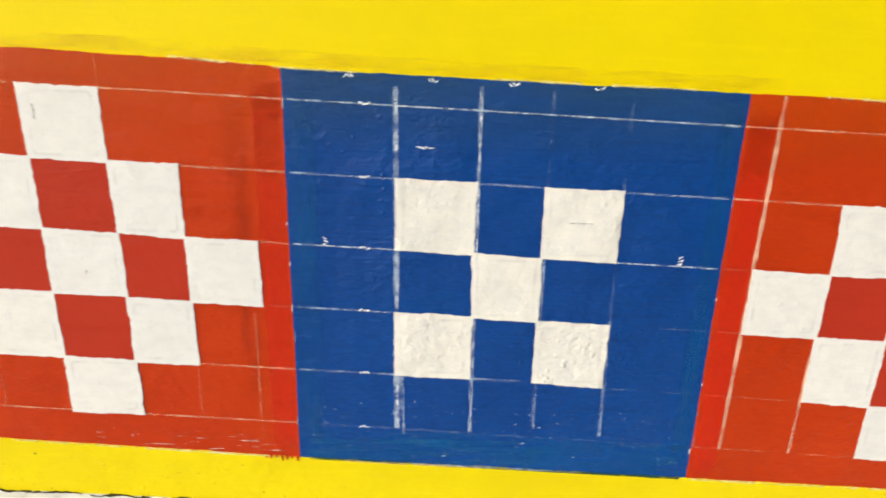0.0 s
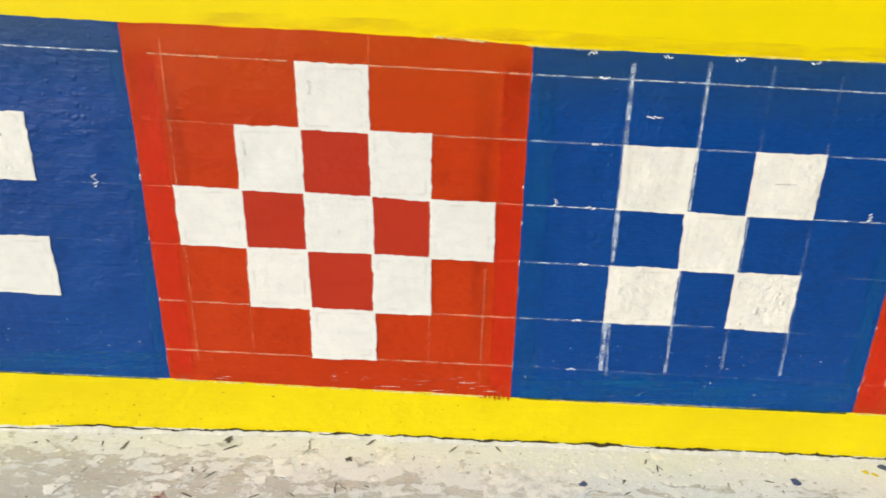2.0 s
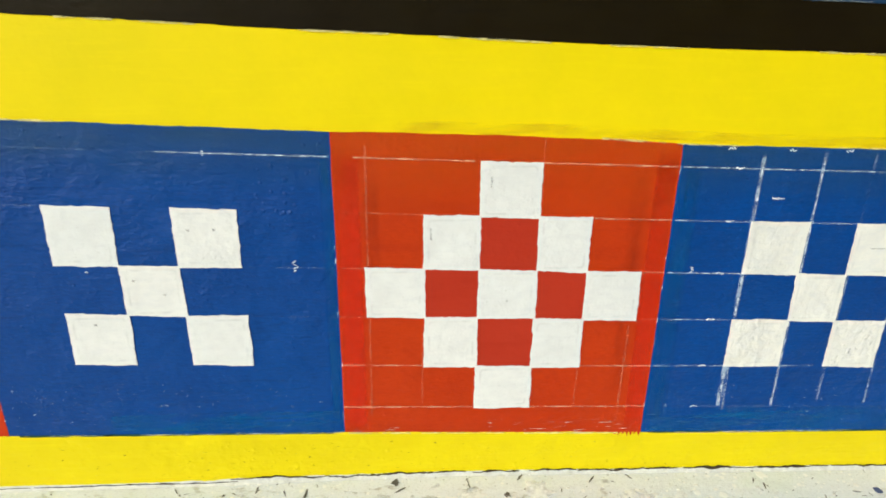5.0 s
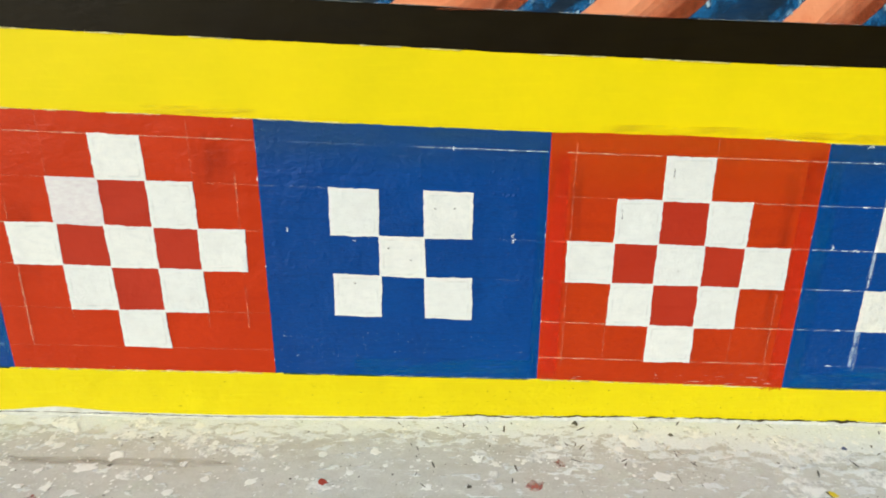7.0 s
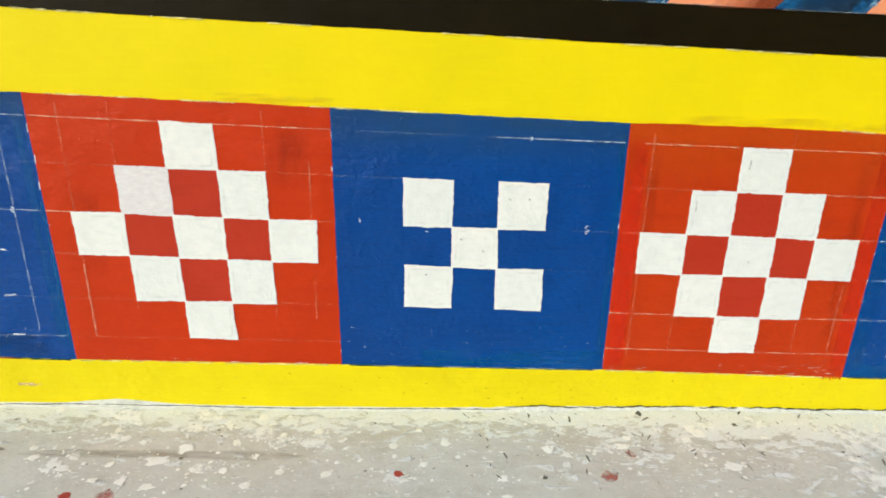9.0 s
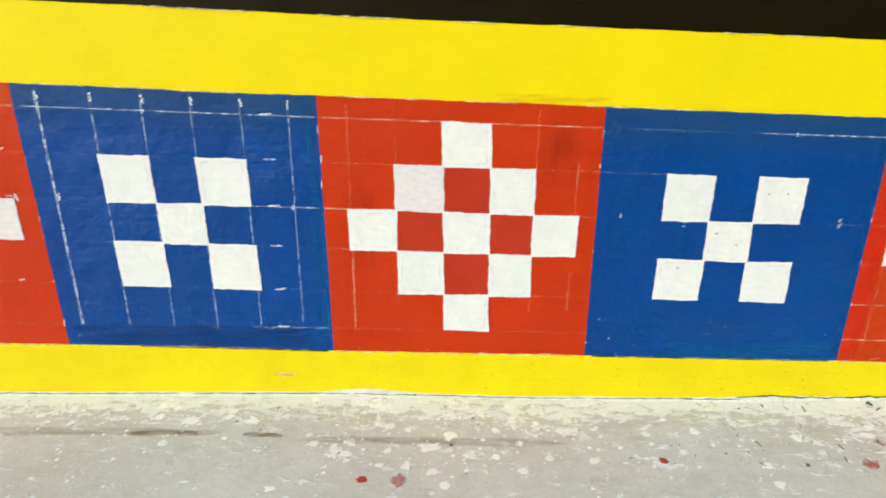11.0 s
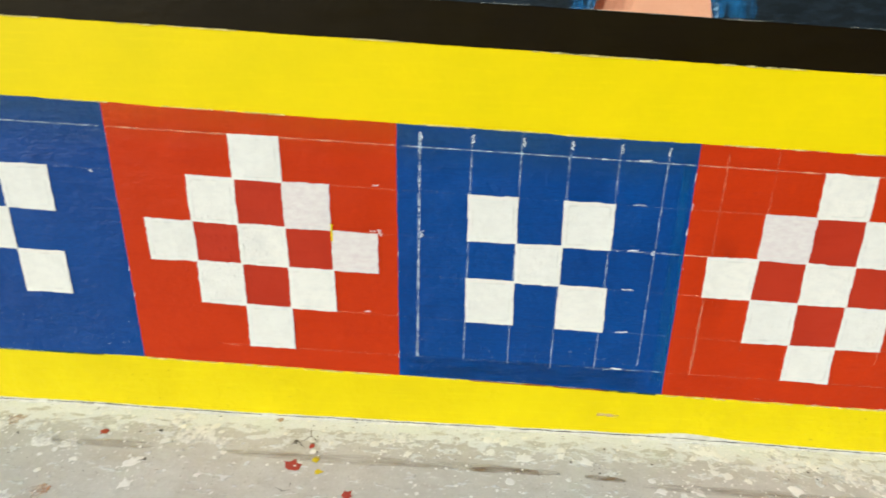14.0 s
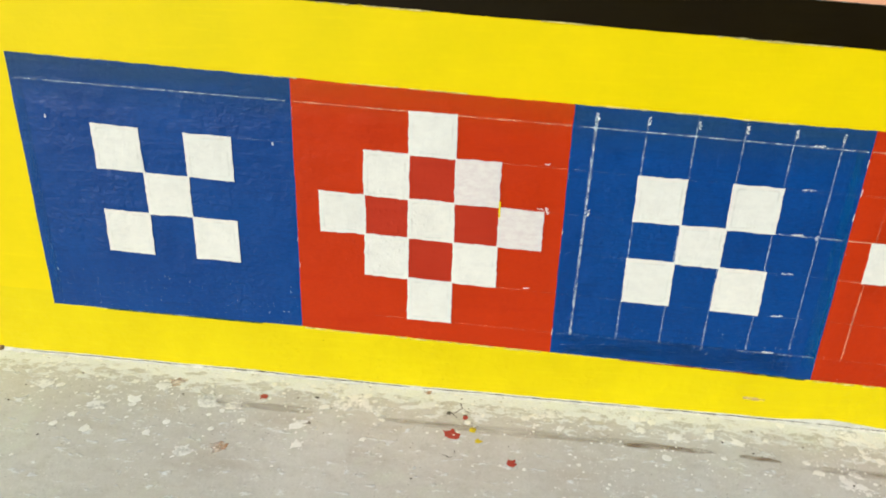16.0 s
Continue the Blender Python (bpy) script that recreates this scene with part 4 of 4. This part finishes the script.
for xa, xb, width in ((-5.55, -4.9, 0.0012), (-4.85, -4.05, 0.0022), (-4.0, -3.2, 0.0016), (-3.15, -2.6, 0.0022), (-2.58, -1.75, 0.0016), (-1.74, -1.18, 0.0022),
                      (-1.20, -0.52, 0.0032), (-0.50, -0.36, 0.0034), (-0.33, 0.02, 0.0036), (0.0, 0.13, 0.0034), (0.15, 0.62, 0.0042), (0.63, 1.4, 0.0040), (1.42, 2.4, 0.0030)):
    part("crack", crack(xa, xb, width, xa * 3), CRACK, wall, "dark crack along the foot of the paint")


# ---- paint spots on the pavement: x, y in centimetres, radius in millimetres ----
WHITE_0 = [(-536, -19, 25), (-519, -39, 14), (-516, -34, 13), (-511, -28, 25), (-505, -13, 12), (-500, -23, 19), (-494, -14, 22), (-487, -39, 13), (-483, -33, 13), (-474, -21, 31), (-471, -46, 23), (-467, -34, 11), (-465, -21, 23), (-459, -28, 13), (-440, -28, 19), (-437, -37, 15), (-432, -6, 27), (-424, -13, 48), (-362, -12, 17), (-358, -11, 9), (-352, -8, 27), (-350, -16, 13), (-323, -7, 17), (-320, -7, 11), (-316, -26, 17), (-311, -15, 20), (-298, -10, 15), (-297, -24, 9)]
WHITE_1 = [(-290, -15, 17), (-270, -22, 12), (-268, -26, 17), (-261, -30, 24), (-257, -31, 17), (-249, -4, 42), (-248, -16, 13), (-244, -29, 12), (-244, -17, 16), (-238, -36, 15), (-238, -19, 11), (-231, -27, 21), (-230, -38, 16), (-225, -12, 26), (-224, -21, 18), (-223, -5, 31), (-217, -30, 22), (-213, -10, 15), (-210, -31, 14), (-202, -37, 17), (-202, -13, 30)]
WHITE_2 = [(-201, -14, 22), (-196, -18, 25), (-195, -14, 13), (-193, -31, 14), (-185, -17, 33), (-158, -34, 26), (-149, -28, 12), (-142, -18, 15), (-125, -34, 14), (-107, -18, 15), (-90, -21, 22), (-84, -20, 15), (-81, -16, 12), (-62, -22, 19), (-61, -17, 14), (-58, -11, 16), (-56, -14, 21), (-51, -30, 20), (-51, -9, 24), (-47, -16, 12)]
WHITE_3 = [(-46, -15, 15), (-32, -8, 30), (-8, -33, 43), (-7, -24, 30), (-4, -13, 51), (8, -17, 55), (19, -29, 37)]
RED_0 = [(-456, -14, 14), (-387, -25, 21), (-383, -15, 10), (-367, -36, 15), (-251, -42, 15), (-240, -42, 20), (-157, -32, 14), (-92, -34, 20), (-82, -24, 15), (101, -9, 15)]
BLUE_0 = [(17, -14, 11), (72, -10, 13), (99, -3, 15), (105, -8, 14)]
DARK_0 = [(-437, -12, 10), (-436, -26, 10), (-389, -13, 13), (-383, -14, 9), (-224, -26, 9), (-112, -34, 10), (-73, -3, 15), (-41, -9, 12), (80, -17, 13)]
YELLOW_0 = [(93, -5, 7), (95, -6, 6), (-380, -21, 12), (-378, -27, 10), (0, -36, 11)]
ORANGE_0 = [(-490, -11, 20), (-461, -42, 20), (-398, -2, 15)]


def spot_mesh(seed, spikes, material, height=0.0006):
    """A flat dried drop with an uneven rim, radius 1 across, height in metres."""
    rng = random.Random(seed)
    n = 48
    bm = bmesh.new()
    rim = []
    tongues = [(rng.uniform(0, 2 * math.pi), rng.uniform(0.15, 0.55), rng.uniform(0.006, 0.03)) for i in range(int(spikes * 40))]
    for i in range(n):
        a = 2 * math.pi * i / n
        r = 1 + 0.24 * noise.noise((math.cos(a) * 1.5, math.sin(a) * 1.5, seed * 3.7)) + 0.12 * noise.noise((math.cos(a) * 4, math.sin(a) * 4, seed * 1.9))
        for at, far, wide in tongues:
            r += far * math.exp(-((math.cos(a - at) - 1) / wide) ** 2)
        rim.append((math.cos(a) * r, math.sin(a) * r))
    outer = [bm.verts.new((x, y, 0.0)) for x, y in rim]
    inner = [bm.verts.new((x * 0.82, y * 0.82, height)) for x, y in rim]
    for i in range(n):
        j = (i + 1) % n
        bm.faces.new((outer[i], outer[j], inner[j], inner[i]))
    bm.faces.new(inner)
    me = bpy.data.meshes.new("paint_spot")
    bm.to_mesh(me)
    bm.free()
    me.materials.append(material)
    return me


KINDS = {
    "white": [spot_mesh(s, (0.02, 0.10, 0.18)[s % 3], SPOT_WHITE) for s in range(9)],
    "faded": [spot_mesh(20 + s, 0.12, SPOT_FADED) for s in range(6)],
    "red": [spot_mesh(40 + s, 0.08, SPOT_RED) for s in range(3)],
    "pale_red": [spot_mesh(50 + s, 0.10, SPOT_PALE_RED) for s in range(2)],
    "blue": [spot_mesh(60 + s, 0.0, SPOT_BLUE) for s in range(2)],
    "dark": [spot_mesh(70 + s, 0.35, SPOT_DARK) for s in range(3)],
    "yellow": [spot_mesh(80 + s, 0.2, SPOT_YELLOW) for s in range(2)],
    "orange": [spot_mesh(90 + s, 0.2, SPOT_ORANGE) for s in range(2)],
}
LABELS = {"white": "", "faded": "", "red": "dried red paint splash", "pale_red": "worn pale red paint splash", "blue": "dried blue paint drop",
          "dark": "dark grime spot", "yellow": "dried yellow paint drop", "orange": "worn orange paint smear"}


def on_ground(x, y):
    return ground_z(x, y) + (0.003 * noise.noise((x * 3, y * 3, 1)) if -1.4 < y < -0.01 else 0)


def spot(kind, x, y, r, rng, long=1.0, lift=0.0):
    ob = new("paint_spot", rng.choice(KINDS[kind]))
    turn = rng.uniform(0, 360) if long == 1.0 else rng.uniform(-20, 20)
    ob.matrix_world = pose(x, y, on_ground(x, y) + 0.0006 + lift, 2.6, 1.3, turn) @ Matrix.Diagonal((r * long, r, 1, 1))
    ob.parent = ground
    tagged(ob, LABELS[kind])


rng = random.Random(21)
for rows, kind in ((WHITE_0, "white"), (WHITE_1, "white"), (WHITE_2, "white"), (WHITE_3, "faded"), (RED_0, "red"), (BLUE_0, "blue"), (DARK_0, "dark"), (YELLOW_0, "yellow"), (ORANGE_0, "orange")):
    for x, y, r in rows:
        k = kind
        if kind == "white" and (r > 21 or x > -110 and rng.random() < 0.6):
            k = "faded"
        if kind == "red" and (x in (-92, -82, 101 - 1) or r == 20):
            k = "pale_red"
        spot(k, x / 100, y / 100, r / 1000 * (0.6 if k == "dark" else 1.0), rng, 1.0 if r < 18 else 1.25, 0.0003 * (kind == "red"))

# smaller drops strewn between them, thicker where the painters stood
count = 0
while count < 190:
    x, y = rng.uniform(-5.5, 1.6), -abs(rng.gauss(0, 0.30)) - 0.02
    if y < -0.95 or rng.random() > (1.0 if -4.7 < x < -1.4 else 0.6):
        continue
    r = min(0.016, 0.0036 + rng.expovariate(1 / 0.0040))
    spot("white" if x < -1.1 or rng.random() < 0.5 else "faded", x, y, r, rng)
    count += 1


def strewn(name, total, spread, size, material, seed, xs, label, category, slim=1.0):
    """Many tiny flecks on the pavement in one mesh."""
    r = random.Random(seed)
    verts, faces = [], []
    while len(faces) < total:
        x, y = r.uniform(*xs), -abs(r.gauss(0, spread)) - 0.012
        if y < -1.1 or noise.noise((x * 2.3, y * 5, seed)) < r.uniform(-0.5, 0.35):
            continue
        s, a, n = size * (0.5 + r.expovariate(1.4)), r.uniform(0, math.pi) if slim == 1.0 else r.gauss(1.3, 0.75), 7
        s, z, first = min(s, size * 3), on_ground(x, y) + 0.0016, len(verts)
        for i in range(n):
            b = 2 * math.pi * i / n
            u, v = math.cos(b) * s * slim * r.uniform(0.75, 1.2), math.sin(b) * s / slim ** 0.5 * r.uniform(0.75, 1.2)
            verts.append((x + u * math.cos(a) - v * math.sin(a), y + u * math.sin(a) + v * math.cos(a), z))
        faces.append(tuple(range(first, first + n)))
    me = bpy.data.meshes.new(name)
    me.from_pydata(verts, [], faces)
    me.materials.append(material)
    ob = new(name, me)
    ob.parent = ground
    return tagged(ob, label, kind="stuff")


strewn("white_flecks", 1700, 0.22, 0.0026, SPOT_WHITE, 5, (-5.6, 1.8), "tiny dried white paint flecks", "paint")
strewn("dark_flecks", 385, 0.30, 0.0016, SPOT_DARK, 6, (-5.6, 1.8), "tiny dark grit flecks", "grit")
strewn("dark_scratches", 126, 0.24, 0.0021, SPOT_DARK, 7, (-1.35, 0.9), "short dark scuffs on the concrete", "scuff", slim=3.4)


def satellites():
    """Little drops thrown round each larger white splash, in one mesh."""
    r = random.Random(77)
    verts, faces = [], []
    for cx, cy, size in WHITE_0 + WHITE_1 + WHITE_2:
        for i in range(r.randint(3, 8) if size > 11 else 2):
            a, d = r.uniform(0, 2 * math.pi), size / 1000 * r.uniform(1.15, 3.2)
            x, y, s = cx / 100 + math.cos(a) * d, cy / 100 + math.sin(a) * d, size / 1000 * r.uniform(0.08, 0.30)
            if y > -0.02:
                continue
            first, z = len(verts), on_ground(x, y) + 0.0015
            for k in range(9):
                b = 2 * math.pi * k / 9
                u, v = math.cos(b) * s * r.uniform(1.0, 1.7), math.sin(b) * s * r.uniform(0.8, 1.1)
                verts.append((x + u * math.cos(a) - v * math.sin(a), y + u * math.sin(a) + v * math.cos(a), z))
            faces.append(tuple(range(first, first + 9)))
    me = bpy.data.meshes.new("splash_drops")
    me.from_pydata(verts, [], faces)
    me.materials.append(SPOT_WHITE)
    ob = new("splash_drops", me)
    ob.parent = ground
    tagged(ob, "small white drops thrown round the larger splashes", kind="stuff")


satellites()


def floor_stain(xa, xb, y0, half, material, seed, fall=0.0):
    n = 40
    near, far = [], []
    for i in range(n + 1):
        f = i / n
        x = xa + (xb - xa) * f
        w = half * min(1, 5 * f, 5 * (1 - f)) ** 0.6 * (1 + 0.5 * wob(x, seed)) + 0.001
        y = y0 + fall * f + 0.008 * wob(x * 0.6, seed + 3)
        near.append((x, y - w)), far.append((x, y + w))
    bm = bmesh.new()
    vs = [[bm.verts.new((x, y, on_ground(x, y) + 0.0012)) for x, y in row] for row in (near, far)]
    for i in range(n):
        bm.faces.new((vs[0][i], vs[0][i + 1], vs[1][i + 1], vs[1][i]))
    part("stain", bm, material, ground, "brown dirt stain along the pavement")


floor_stain(-4.75, -4.35, -0.195, 0.020, STAIN_FAINT, 1)
floor_stain(-4.15, -3.05, -0.200, 0.020, STAIN_FAINT, 2, -0.01)
floor_stain(-3.30, -2.985, -0.212, 0.013, STAIN, 3)
floor_stain(-2.92, -2.78, -0.222, 0.012, STAIN, 4, -0.006)
floor_stain(-2.75, -1.85, -0.243, 0.018, STAIN_FAINT, 5)


def floor_crack(path, width, seed):
    """A hair crack or scuff in the cement that wanders along a path of (x, y)."""
    r = random.Random(seed)
    pts = []
    for (xa, ya), (xb, yb) in zip(path, path[1:]):
        n = max(3, int(math.hypot(xb - xa, yb - ya) / 0.006))
        pts += [(xa + (xb - xa) * i / n + r.uniform(-0.0022, 0.0022), ya + (yb - ya) * i / n + r.uniform(-0.0022, 0.0022)) for i in range(n)]
    pts.append(path[-1])
    bm = bmesh.new()
    sides = []
    for i, (x, y) in enumerate(pts):
        (xa, ya), (xb, yb) = pts[max(0, i - 1)], pts[min(len(pts) - 1, i + 1)]
        d = Vector((xb - xa, yb - ya)).normalized()
        w = width * r.uniform(0.35, 1.2) * min(1, 0.2 + 0.4 * i, 0.2 + 0.4 * (len(pts) - 1 - i))
        sides.append([bm.verts.new((x + k * d.y * w, y - k * d.x * w, on_ground(x, y) + 0.0013)) for k in (-1, 1)])
    for a, b in zip(sides, sides[1:]):
        bm.faces.new((a[0], a[1], b[1], b[0]))
    bmesh.ops.recalc_face_normals(bm, faces=bm.faces)
    part("floor_crack", bm, SPOT_DARK, ground, "thin dark crack in the concrete")


floor_crack([(-3.855, -0.060), (-3.845, -0.100), (-3.875, -0.135), (-3.850, -0.165)], 0.0016, 1)
floor_crack([(-3.845, -0.100), (-3.815, -0.125)], 0.0013, 2)
floor_crack([(-3.875, -0.135), (-3.905, -0.150)], 0.0014, 3)
floor_crack([(-3.900, -0.345), (-3.870, -0.360), (-3.845, -0.352)], 0.0015, 4)
floor_crack([(-3.860, -0.322), (-3.850, -0.345)], 0.0013, 5)
floor_crack([(-0.52, -0.020), (-0.515, -0.060), (-0.530, -0.085)], 0.0020, 6)
floor_crack([(-0.43, -0.170), (-0.425, -0.210)], 0.0024, 7)
floor_crack([(-0.42, -0.178), (-0.395, -0.205)], 0.0016, 8)
floor_crack([(-0.46, -0.285), (-0.455, -0.325)], 0.0020, 9)
floor_crack([(-0.52, -0.345), (-0.49, -0.365)], 0.0018, 10)
floor_crack([(-0.02, -0.330), (-0.005, -0.390), (0.020, -0.420)], 0.0022, 11)
floor_crack([(-0.03, -0.395), (0.000, -0.405)], 0.0030, 12)
